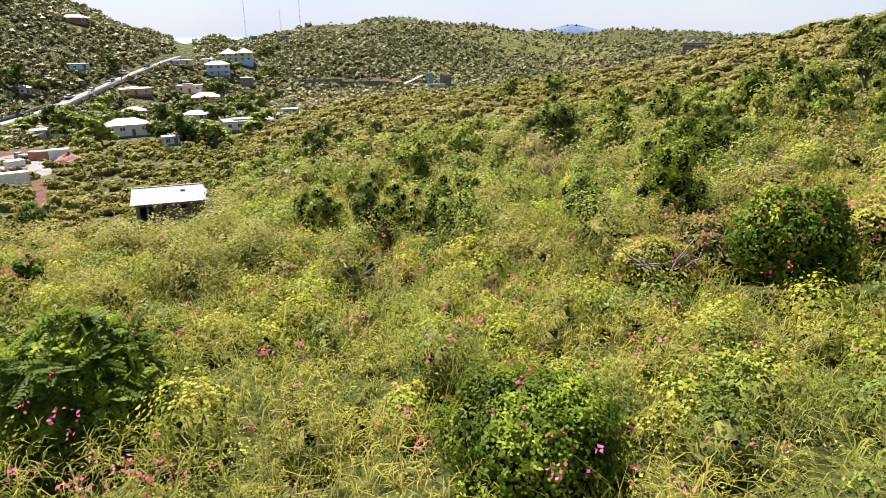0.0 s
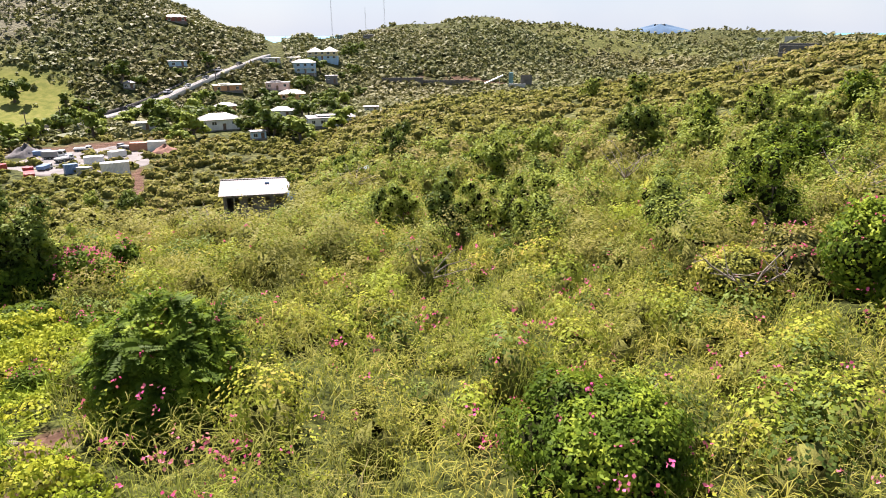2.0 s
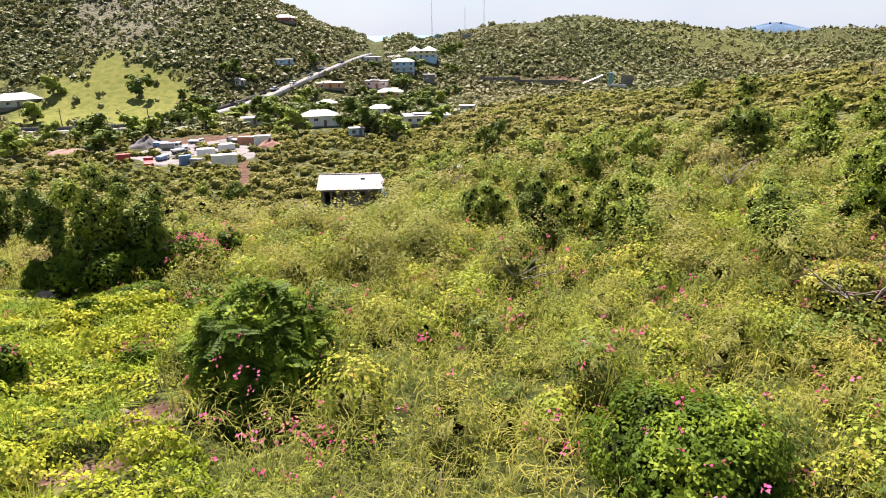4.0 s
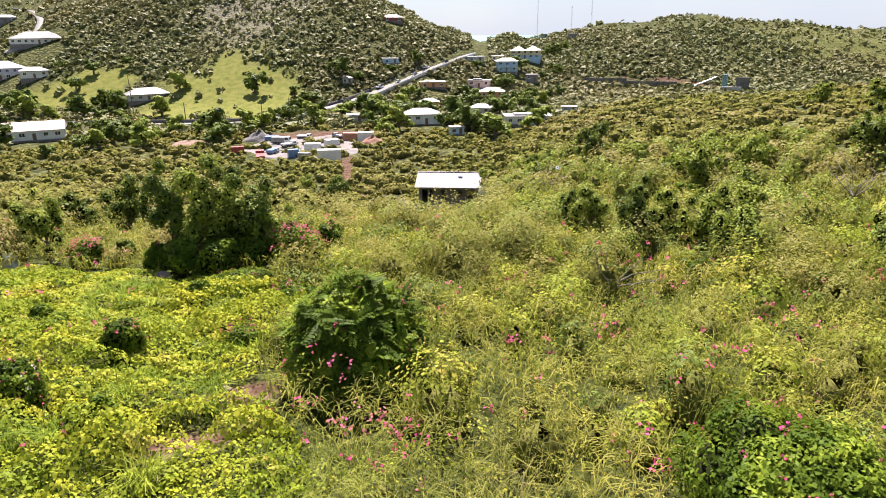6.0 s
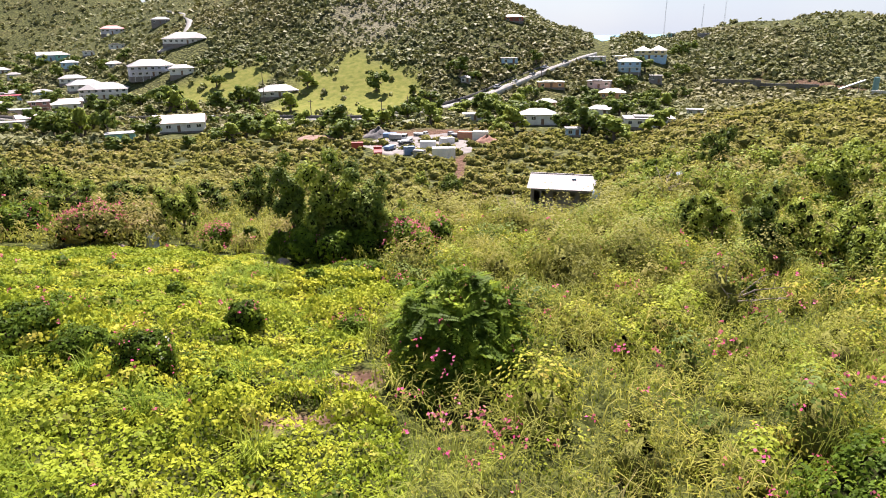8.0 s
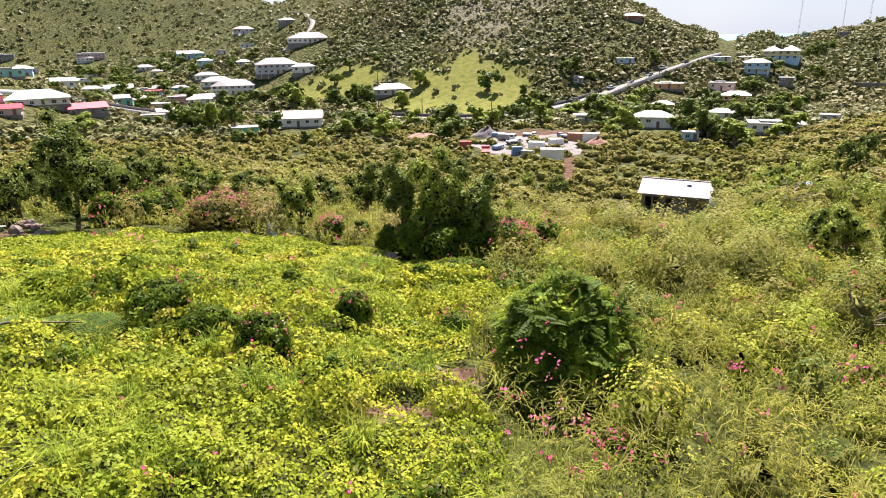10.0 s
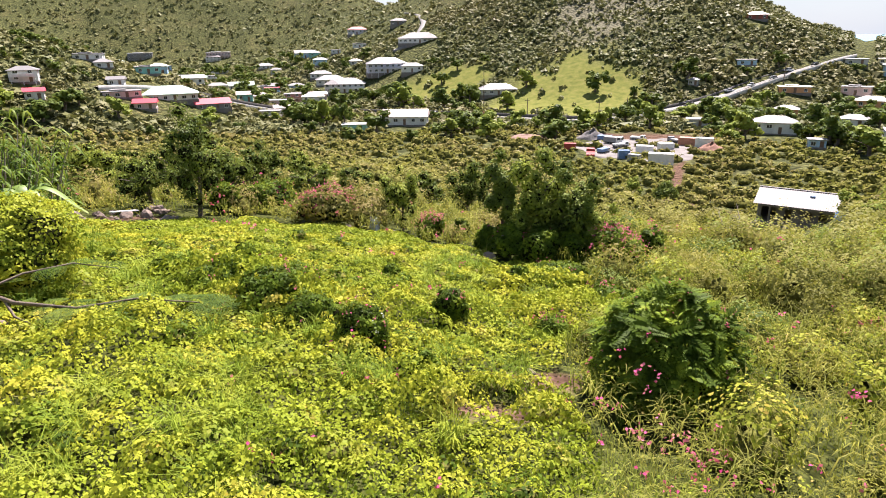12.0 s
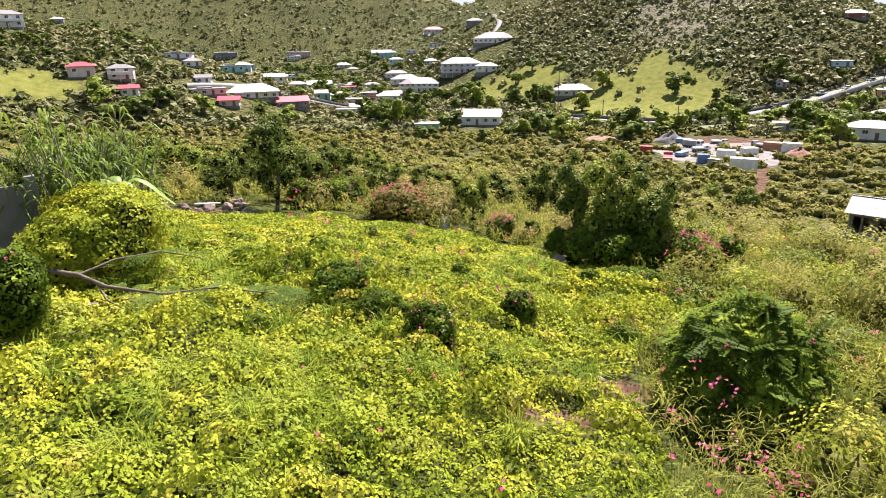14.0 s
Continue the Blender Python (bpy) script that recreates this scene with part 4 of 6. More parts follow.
MOULDS = []     # leaves and insides of the valley trees
KINDS = [wood_tree(1.0, 1.0, DARK, 520, 31, "broad dark green tree in the valley"), wood_tree(1.0, 1.0, TREE, 520, 32, "rounded green tree in the valley"),
         wood_tree(1.0, 1.0, DARK, 520, 33, "low spreading dark tree between houses"), wood_tree(1.0, 1.0, DARK, 520, 34, "dense dark tree beside the road")]
unused = set(range(4))


def put_tree(x, y, w, h, turn, kind):
    base = KINDS[kind]
    m = pose(x, y, gz(x, y) - 0.1, 0, 0, turn)
    if kind in unused:
        unused.discard(kind)
        ob = base
        ob.matrix_basis = m
    else:
        ob = copy_thing(base, m)
    ob.scale = (w, w, h)
    TAKEN.append((x, y, w * 0.3))


qt = random.Random(9)
for i, (az, r, w, h) in enumerate(TOWN_TREES):
    x, y = (float(v) for v in polar(az, r))
    put_tree(x, y, w * 1.05, h * 1.1, qt.uniform(0, 360), i % 4)


def free(x, y, gap):
    return all((x - a) ** 2 + (y - b) ** 2 > (c + gap) ** 2 for a, b, c in TAKEN)


# ---- yard, works and other things ----
def at(az, r):
    x, y = (float(v) for v in polar(az, r))
    return x, y, gz(x, y)


SHEET = plain("dusty_white_roof_sheet", (0.205, 0.182, 0.18), 0.6, vary=0.14, scale=0.5, rel=0.15)
TARP = plain("blue_tarpaulin", (0.10, 0.20, 0.36), 0.6, vary=0.35, scale=1.5, rel=0.5)
STEEL = plain("galvanised_steel", (0.45, 0.46, 0.47), 0.45, 0.7, vary=0.2)
RUBBER = plain("tyre_rubber", (0.03, 0.03, 0.03), 0.9, vary=0.2)
POLE = plain("weathered_pole", (0.16, 0.12, 0.10), 0.9, vary=0.3, scale=4.0, rel=0.5)
STONE = plain("grey_field_stone", (0.26, 0.20, 0.165), 0.95, vary=0.35, scale=3.0, rel=0.6)


def paint(name, c):
    return plain(name, c, 0.4, vary=0.12, scale=0.8, rel=0.08)


PAINT = {k: paint(k + "_paint", c) for k, c in dict(white=(0.78, 0.78, 0.77), red=(0.38, 0.05, 0.05), orange=(0.48, 0.22, 0.14), blue=(0.14, 0.24, 0.42), grey=(0.30, 0.30, 0.31), mint=(0.62, 0.68, 0.62), black=(0.03, 0.03, 0.035), teal=(0.14, 0.28, 0.30), silver=(0.55, 0.56, 0.57)).items()}


def ribbed(l, d, z0, z1, pitch=0.28, deep=0.05):
    """A box whose long sides are ribbed sheet."""
    bm = bmesh.new()
    n = max(4, int(l / pitch)) * 2
    for sy in (-1, 1):
        row = []
        for i in range(n + 1):
            x = -l / 2 + l * i / n
            y = sy * (d / 2 - (deep if i % 2 else 0))
            row.append((bm.verts.new((x, y, z0)), bm.verts.new((x, y, z1))))
        for (a, b), (c, e) in zip(row, row[1:]):
            bm.faces.new((a, c, e, b) if sy < 0 else (c, a, b, e))
    box(bm, -l / 2, l / 2, -d / 2 + deep, d / 2 - deep, z0 + 0.01, z1 - 0.01)
    return bm


def container(az, r, l, h, colour, turn, label):
    x, y, z = at(az, r)
    d = min(2.5, l * 0.55)
    ob = thing("shipping_container", x, y, z, turn, label, "container", "containers in the yard")
    TAKEN.append((x, y, l * 0.6))
    part("body", ribbed(l, d, 0.12, h - 0.08), PAINT[colour], ob)
    part("roof", slab(-l / 2 - 0.02, l / 2 + 0.02, -d / 2 - 0.02, d / 2 + 0.02, h - 0.08, h, 0.01), PAINT[colour], ob)
    part("base_frame", slab(-l / 2, l / 2, -d / 2, d / 2, -0.4, 0.12), PAINT["grey"], ob)
    for s in (-1, 1):
        part("door", slab(l / 2 + 0.004, l / 2 + 0.05, s * d / 4 - d / 4 + 0.04, s * d / 4 + d / 4 - 0.04, 0.2, h - 0.15, 0.01), PAINT[colour], ob)


DUST = plain("pale_dusty_hardcore", (0.21, 0.19, 0.178), 0.95, vary=0.3, scale=0.35, rel=0.4)


def yard(name, az0, az1, r0, r1, label):
    """A worn sheet of hard standing laid on the ground, with an uneven edge."""
    n, k = 34, 22
    co = []
    for i in range(n + 1):
        for j in range(k + 1):
            u, v = i / n * 2 - 1, j / k * 2 - 1
            a, b = u * math.sqrt(1 - v * v / 2), v * math.sqrt(1 - u * u / 2)
            g = 1 + 0.10 * math.sin(3 * math.atan2(b, a) + 1) + 0.06 * math.sin(7 * math.atan2(b, a))
            x, y = (float(w) for w in polar((az0 + az1) / 2 + a * g * (az1 - az0) / 2, (r0 + r1) / 2 + b * g * (r1 - r0) / 2))
            co.append((x, y, gz(x, y) + 0.14 - 0.3 * (max(abs(u), abs(v)) > 0.99)))
    f = [(i * (k + 1) + j, i * (k + 1) + j + 1, (i + 1) * (k + 1) + j + 1, (i + 1) * (k + 1) + j) for i in range(n) for j in range(k)]
    tagged(new(name, mesh_from(name, np.array(co), np.array(f), DUST, True)), label, "yard", kind="structure")
    for t in range(40):
        a, b = t % 8 / 7, t // 8 / 4
        TAKEN.append((*(float(w) for w in polar(az0 + a * (az1 - az0), r0 + b * (r1 - r0))), 3.0))


yard("pavement", 31.0, 41.5, 168, 208, "pale dusty yard strewn with vehicles")
container(34.5, 166, 6.0, 2.9, "white", 34, "large white shipping container in the dusty yard")
container(35.9, 182, 4.4, 2.1, "white", 30, "small white container in the yard")
container(34.2, 189, 4.0, 1.9, "white", 60, "small white container in the yard")
container(32.4, 196, 5.4, 2.5, "orange", 20, "rusty orange container beside the soil heap")
container(31.2, 194, 4.6, 2.6, "mint", 25, "pale green container beside the orange one")
container(37.6, 172, 2.8, 2.3, "blue", 50, "short blue container in the yard")
container(36.7, 168, 3.0, 1.8, "grey", 10, "low grey container in the yard")
container(42.2, 184, 3.2, 1.9, "red", 40, "short red container among bushes")


def wheel(parent, x, y, rad, wide):
    bm = bmesh.new()
    bmesh.ops.create_cone(bm, cap_ends=True, segments=14, radius1=rad, radius2=rad, depth=wide, matrix=Matrix.Translation((x, y, rad)) @ Matrix.Rotation(math.pi / 2, 4, "X"))
    w = part("wheel", bm, RUBBER, parent)
    bm = bmesh.new()
    bmesh.ops.create_cone(bm, cap_ends=True, segments=10, radius1=rad * 0.55, radius2=rad * 0.5, depth=wide + 0.03, matrix=Matrix.Translation((x, y, rad)) @ Matrix.Rotation(math.pi / 2, 4, "X"))
    part("rim", bm, STEEL, w)


def truck(az, r, l, colour, load, turn, label):
    x, y, z = at(az, r)
    ob = thing("truck", x, y, z, turn, label, "truck", "vehicles in the yard")
    TAKEN.append((x, y, l * 0.6))
    w = 2.2 if l > 5.5 else 1.8
    c = l * 0.3
    h = 2.3 if l > 5.5 else 1.6
    part("chassis", slab(-l / 2, l / 2, -w * 0.4, w * 0.4, 0.45, 0.7, 0.02), PAINT["black"], ob)
    bm = slab(l / 2 - c, l / 2, -w / 2, w / 2, 0.6, h, 0.08)
    for v in bm.verts:
        if v.co.z > h * 0.7 and v.co.x > l / 2 - 0.2:
            v.co.x -= 0.35
    cab = part("cab", bm, PAINT[colour], ob)
    part("windscreen", slab(l / 2 - 0.42, l / 2 - 0.16, -w * 0.42, w * 0.42, h * 0.66, h * 0.92, 0.02), GLASS, cab)
    for s in (-1, 1):
        part("side_window", slab(l / 2 - c * 0.85, l / 2 - 0.45, s * w / 2 - 0.02, s * w / 2 + 0.02, h * 0.64, h * 0.92), GLASS, cab)
    part("load_bed", slab(-l / 2, l / 2 - c - 0.12, -w / 2, w / 2, 0.7, h * (0.95 if load != colour else 0.72), 0.05), PAINT[load], ob)
    for u in (l / 2 - c * 0.5, -l * 0.15, -l * 0.34):
        for s in (-1, 1):
            wheel(ob, u, s * w * 0.45, 0.42 if l > 5.5 else 0.34, 0.26)


truck(40.4, 173, 7.0, "red", "red", 130, "red flatbed lorry parked in the yard")
truck(38.5, 195, 5.6, "white", "grey", 20, "white lorry with a grey load")
truck(37.9, 190, 4.6, "white", "white", 70, "small white lorry in the yard")
truck(36.5, 204, 4.6, "white", "white", 15, "white pickup truck beside the heap")
truck(33.6, 203, 4.4, "grey", "grey", 160, "grey pickup truck in the yard")
truck(39.3, 183, 4.4, "white", "blue", 100, "white pickup with a blue load")


def car(x, y, z, turn, colour, label):
    ob = thing("car", x, y, z, turn, label, "car", "cars on the road")
    bm = slab(-2.1, 2.1, -0.85, 0.85, 0.3, 0.85, 0.12)
    part("body", bm, PAINT[colour], ob)
    bm = slab(-1.4, 0.9, -0.75, 0.75, 0.85, 1.42, 0.1)
    for v in bm.verts:
        if v.co.z > 1.1:
            v.co.x *= 0.72
    cabin = part("cabin", bm, GLASS, ob)
    part("roof", slab(-0.95, 0.62, -0.68, 0.68, 1.41, 1.46, 0.02), PAINT[colour], cabin)
    for u in (-1.3, 1.3):
        for s in (-1, 1):
            wheel(ob, u, s * 0.8, 0.31, 0.2)


qy = random.Random(33)
for i in range(16):
    az, r = qy.uniform(33.5, 43.0), qy.uniform(176, 212)
    x, y, z = at(az, r)
    if all((x - a) ** 2 + (y - b) ** 2 > (c + 1.5) ** 2 for a, b, c in TAKEN):
        colour = qy.choice(("white", "white", "silver", "blue", "red", "grey", "black"))
        if i % 2:
            car(x, y, z, qy.uniform(0, 360), colour, f"{colour} car parked in the dusty yard")
        else:
            container(az, r, qy.uniform(2.2, 4.5), qy.uniform(1.2, 2.4), colour if colour in ("white", "blue", "red", "grey") else "white", qy.uniform(0, 90), f"small {colour if colour in ('white', 'blue', 'red', 'grey') else 'white'} storage box in the yard")
        TAKEN.append((x, y, 2.2))


def heap(az, r, w, h, material, label, seed):
    q = np.random.default_rng(seed)
    x, y, z = at(az, r)
    n, k = 9, 22
    co, f = [], []
    for i in range(n + 1):
        for j in range(k):
            t = 6.2832 * j / k
            rr = w / 2 * i / n * (1 + 0.16 * math.sin(2 * t + seed) + 0.08 * math.sin(5 * t))
            co.append((rr * math.cos(t), rr * math.sin(t), h * (1 - (i / n)) ** 0.9 * (1 + 0.2 * math.sin(3 * t + i)) + q.normal() * 0.05 * h - 0.25 * (i == n)))
    for i in range(n):
        for j in range(k):
            f.append((i * k + j, (i + 1) * k + j, (i + 1) * k + (j + 1) % k, i * k + (j + 1) % k))
    ob = new("spoil_mound", mesh_from("spoil_mound", np.array(co), np.array(f), material, True))
    ob.matrix_world = pose(x, y, z)
    TAKEN.append((x, y, w * 0.5))
    tagged(ob, label, "mound")


heap(40.3, 205, 10.0, 3.2, plain("dark_gravel", (0.15, 0.14, 0.14), 0.95, vary=0.3, scale=1.5, rel=0.8), "dark grey gravel heap in the yard", 1)
heap(30.6, 190, 7.5, 2.0, plain("red_soil", (0.26, 0.13, 0.09), 0.95, vary=0.3, scale=1.5, rel=0.8), "heap of reddish brown soil", 2)
heap(46.0, 206, 12.0, 0.9, plain("brown_spoil", (0.24, 0.15, 0.11), 0.95, vary=0.35, scale=1.2, rel=0.8), "low spread of reddish spoil among bushes", 3)
heap(38.6, 118, 4.5, 0.9, plain("scrap_and_rubble", (0.36, 0.30, 0.28), 0.9, vary=0.5, scale=2.5, rel=0.9), "heap of rubble and scrap on the slope", 4)


def pole(az, r, h, label, arm=True):
    x, y, z = at(az, r)
    ob = thing("utility_pole", x, y, z, az, label, "pole", "poles in the valley")
    hang("shaft", mesh_from("shaft", *tube([(0, 0, -1), (0, 0, h * 0.5), (0, 0, h)], [0.2, 0.17, 0.12], 8), POLE, True), ob)
    if arm:
        part("cross_arm", slab(-1.0, 1.0, -0.06, 0.06, h - 0.9, h - 0.75), POLE, ob)


pole(49.8, 282, 16.0, "tall dark weathered pole above the pasture", False)
for az, r, h in ((46, 258, 7.5), (39.9, 250, 7.5), (37.6, 253, 8.0), (56, 262, 8.0), (31, 274, 8.0), (26, 306, 8.0)):
    pole(az, r, h, "wooden utility pole beside the valley road")


def mast(az, r, h, label):
    """A slender braced mast."""
    x, y, z = at(az, r)
    ob = thing("radio_mast", x, y, z, az, label, "mast", "masts on the ridge")
    for i in range(3):
        a = i * 2.0944
        hang("leg", mesh_from("leg", *tube([(0.4 * math.cos(a), 0.4 * math.sin(a), -1), (0.16 * math.cos(a), 0.16 * math.sin(a), h)], [0.055, 0.04], 5), STEEL), ob)
    k = int(h / 1.6)
    braces = []
    for i in range(k):
        for j in range(3):
            s0, s1 = 0.4 - 0.24 * i / k, 0.4 - 0.24 * (i + 1) / k
            a0, a1 = j * 2.0944, (j + 1) * 2.0944
            braces.append(tube([(s0 * math.cos(a0), s0 * math.sin(a0), h * i / k), (s1 * math.cos(a1), s1 * math.sin(a1), h * (i + 1) / k)], [0.022, 0.022], 4))
    hang("bracing", mesh_from("bracing", *join(braces), STEEL), ob)


mast(16.3, 460, 32, "tall pale radio mast on the ridge")
mast(13.5, 462, 17, "short radio mast on the ridge")
mast(11.9, 466, 34, "tall slender radio mast on the ridge")

# concrete works below the middle hill
STONEGREY = plain("stained_dark_concrete", (0.17, 0.16, 0.15), 0.95, vary=0.4, scale=0.4, rel=0.5)
x, y, z = at(1.1, 352)
ob = thing("silo", x, y, z, 0, "teal cylindrical cement silo at the works", "silo")
bm = bmesh.new()
bmesh.ops.create_cone(bm, cap_ends=True, segments=24, radius1=1.5, radius2=1.5, depth=9.0, matrix=Matrix.Translation((0, 0, 7.0)))
part("shell", bm, PAINT["teal"], ob)
bm = bmesh.new()
bmesh.ops.create_cone(bm, cap_ends=True, segments=24, radius1=0.5, radius2=1.5, depth=1.6, matrix=Matrix.Translation((0, 0, 1.7)))
part("hopper", bm, PAINT["teal"], ob)
for i in range(4):
    a = i * 1.5708 + 0.78
    hang("leg", mesh_from("leg", *tube([(1.2 * math.cos(a), 1.2 * math.sin(a), -1), (1.2 * math.cos(a), 1.2 * math.sin(a), 3.0)], [0.12, 0.12], 6), STEEL), ob)
ob.scale = (0.8, 0.8, 0.7)
x, y, z = at(2.6, 350)
ob = thing("conveyor", x, y, z, 3, "inclined steel conveyor at the works", "conveyor")
hang("boom", mesh_from("boom", *tube([(-8, 0, 0.8), (5, 0, 6.5)], [0.5, 0.5], 4), STEEL), ob)
for u, h in ((-3, 2.6), (3, 5.4)):
    hang("support", mesh_from("support", *tube([(u, 0, -1), (u, 0, h)], [0.14, 0.14], 6), STEEL), ob)
for az, r, w, h, lab in ((-0.2, 350, 6, 6.5, "tall grey concrete bay wall at the works"), (0.6, 345, 9, 3.0, "low white shed wall at the works"), (6.8, 352, 26, 3.4, "long grey retaining wall at the works"), (10.5, 350, 22, 3.2, "long grey retaining wall at the works"), (-21.7, 462, 19, 2.2, "pale terrace wall on the far hill"), (-21.4, 440, 22, 2.2, "pale terrace wall on the far hill"), (-18.6, 470, 9, 2.0, "pale terrace wall on the far hill")):
    x, y, z = at(az, r)
    ob = new("retaining_wall", data_of(slab(-w / 2, w / 2, -0.3, 0.3, -3, h, 0.04), "retaining_wall", STONEGREY if "grey" in lab else WALLS["grey"]))
    ob.matrix_world = pose(x, y, z, 0, 0, az)
    tagged(ob, lab, "wall")


def unfinished_house(az, r):
    """A raw block house with a porch, open window holes and a ribbed sheet roof."""
    x, y, z = at(az, r)
    ob = thing("house", x, y, -24.75, az - 5, "unfinished grey block house with a dusty white sheet roof", "house")
    TAKEN.append((x, y, 8.5))
    L, D, H = 10.2, 6.4, 2.8
    part("floor_slab", slab(-L / 2 - 0.2, L / 2 + 0.2, -D / 2 - 1.4, D / 2 + 0.2, -2.6, 0.1, 0.03), CONCRETE, ob)
    bm = bmesh.new()
    y0, y1 = -D / 2, -D / 2 + 0.2
    spans = [(-5.1, -4.7, 0.1, H), (-2.6, -1.4, 0.1, H), (-0.5, 1.4, 0.1, H), (2.4, 3.3, 0.1, H), (4.4, 5.1, 0.1, H), (-1.4, -0.5, 2.15, H), (1.4, 2.4, 2.15, H), (1.4, 2.4, 0.1, 1.0), (3.3, 4.4, 2.15, H), (3.3, 4.4, 0.1, 0.95), (-4.7, -2.6, 2.35, H)]
    for a, b, c, d in spans:
        box(bm, a, b, y0, y1, c, d)
    part("front_wall", bm, CONCRETE, ob)
    part("back_wall", slab(-L / 2, L / 2, D / 2 - 0.2, D / 2, 0.1, H), CONCRETE, ob)
    for s in (-1, 1):
        part("side_wall", slab(s * L / 2 - 0.1, s * L / 2 + 0.1, y1, D / 2 - 0.2, 0.1, H), CONCRETE, ob)
    part("partition", slab(-2.7, -2.5, y1, D / 2 - 0.2, 0.1, H), CONCRETE, ob)
    for u in (-5.0, -3.4):
        part("pillar", slab(u - 0.12, u + 0.12, -D / 2 - 1.25, -D / 2 - 1.0, 0.1, H), CONCRETE, ob)
    part("ring_beam", slab(-L / 2 - 0.02, L / 2 + 0.02, -D / 2 - 1.3, -D / 2 - 0.95, H - 0.25, H + 0.02), CONCRETE, ob)
    n = 72
    for s in (-1, 1):
        bm = bmesh.new()
        rows = []
        e = D / 2 + (1.5 if s < 0 else 0.5)
        for i in range(n + 1):
            u = -L / 2 - 0.7 + (L + 1.4) * i / n
            b = 0.035 if i % 2 else 0.0
            rows.append((bm.verts.new((u, s * e, H + 0.12 + b)), bm.verts.new((u, 0, H + 1.75 + b))))
        for (a, c), (d, f) in zip(rows, rows[1:]):
            bm.faces.new((a, d, f, c) if s < 0 else (d, a, c, f))
        part("roof_sheet", bm, SHEET, ob)
    part("ridge_cap", slab(-L / 2 - 0.7, L / 2 + 0.7, -0.16, 0.16, H + 1.76, H + 1.84, 0.02), SHEET, ob)
    part("roof_vent", slab(1.6, 2.3, -1.7, -1.2, H + 0.9, H + 1.42, 0.02), PAINT["blue"], ob, "small dark roof vent")
    ob.scale = (0.86, 0.88, 0.9)


unfinished_house(23.7, 97)
for r in (46, 52, 58, 64, 70, 76, 82, 88):
    TAKEN.append((*(float(v) for v in polar(23.9, r)), 6.6 * r / 90))
x, y, z = at(20.3, 90)
ob = new("tarpaulin", mesh_from("tarpaulin", np.array([(-1.9, -1.0, 0.9), (1.9, -1.2, 0.7), (2.0, 1.1, 1.5), (-1.8, 1.2, 1.7), (-2.1, -1.1, -0.3), (2.1, -1.3, -0.3), (2.1, 1.2, -0.3), (-2.0, 1.3, -0.3)]), np.array([(0, 1, 2, 3), (4, 5, 1, 0), (5, 6, 2, 1), (6, 7, 3, 2), (7, 4, 0, 3)]), TARP))
ob.matrix_world = pose(x, y, z, 0, 0, 20) @ Matrix.Diagonal((0.65, 0.65, 0.5, 1))
tagged(ob, "pale blue tarpaulin over a stack by the house", "tarpaulin")
x, y, z = at(14.2, 62)
ob = new("tarpaulin", mesh_from("tarpaulin", np.array([(-0.5, -0.3, 0.5), (0.5, -0.3, 0.9), (0.6, 0.4, 1.5), (-0.3, 0.4, 1.2), (-0.6, -0.4, -0.2), (0.6, -0.4, -0.2), (0.7, 0.5, -0.2), (-0.4, 0.5, -0.2)]), np.array([(0, 1, 2, 3), (4, 5, 1, 0), (5, 6, 2, 1), (6, 7, 3, 2), (7, 4, 0, 3)]), TARP))
ob.matrix_world = pose(x, y, z, 0, 0, 20)
tagged(ob, "torn pale blue tarpaulin snagged in the scrub", "tarpaulin")

# distant island, the blue of the haze put into its base colour
co, f = [], []
for i in range(8):
    for j in range(40):
        t = 6.2832 * j / 40
        rr = 1 - i / 8
        co.append((260 * rr * math.cos(t), 120 * rr * math.sin(t), -20 + 62 * (1 - rr) ** 0.8 * (1 + 0.12 * math.sin(3 * t))))
for i in range(7):
    for j in range(40):
        f.append((i * 40 + j, i * 40 + (j + 1) % 40, (i + 1) * 40 + (j + 1) % 40, (i + 1) * 40 + j))
f.append(tuple(280 + j for j in (0, 10, 20, 30)))
ob = new("island", mesh_from("island", np.array(co), np.array(f), plain("far_island_haze_blue", (0.06, 0.13, 0.22), 0.9, vary=0.2, scale=0.02), True))
ob.matrix_world = pose(*(float(v) for v in polar(-10.8, 4300)), -16, 0, 0, -10.8)
tagged(ob, "distant blue island on the sea horizon", "island", kind="structure")


# ---- by the wall at the edge of the clearing ----
WALLPAINT = plain("grey_cement_wall", (0.24, 0.22, 0.21), 0.9, vary=0.3, scale=0.9, rel=0.35)
x, y, z = at(98.8, 23.5)
ob = thing("boundary_wall", x, y, z, 96, "bare grey cement wall with an end pier", "wall", kind="structure")
part("panel", slab(-4.0, 2.0, -0.09, 0.09, -0.8, 2.35, 0.02), WALLPAINT, ob)
part("pier", slab(2.0, 2.3, -0.16, 0.16, -0.8, 2.6, 0.02), WALLPAINT, ob)
bush(90.2, 20.4, 4.3, 2.6, CARPET, 9000, 0.10, "large yellow green mound of vine by the wall", 0, lobes=20, square=4.0)
bush(92.6, 19.6, 2.6, 1.9, CARPET, 3000, 0.11, "dark lower flank of the vine mound", 10, lobes=10)
CANE = foliage("cane_leaf", [(0.0, (0.06, 0.11, 0.014)), (0.6, (0.13, 0.20, 0.024)), (1.0, (0.32, 0.36, 0.09))], None, 0.05, 0.3, 0.1)
BANANA = foliage("banana_leaf", [(0.0, (0.10, 0.17, 0.03)), (0.6, (0.17, 0.25, 0.045)), (1.0, (0.27, 0.33, 0.08))], None, 0.05, 0.25, 0.4)


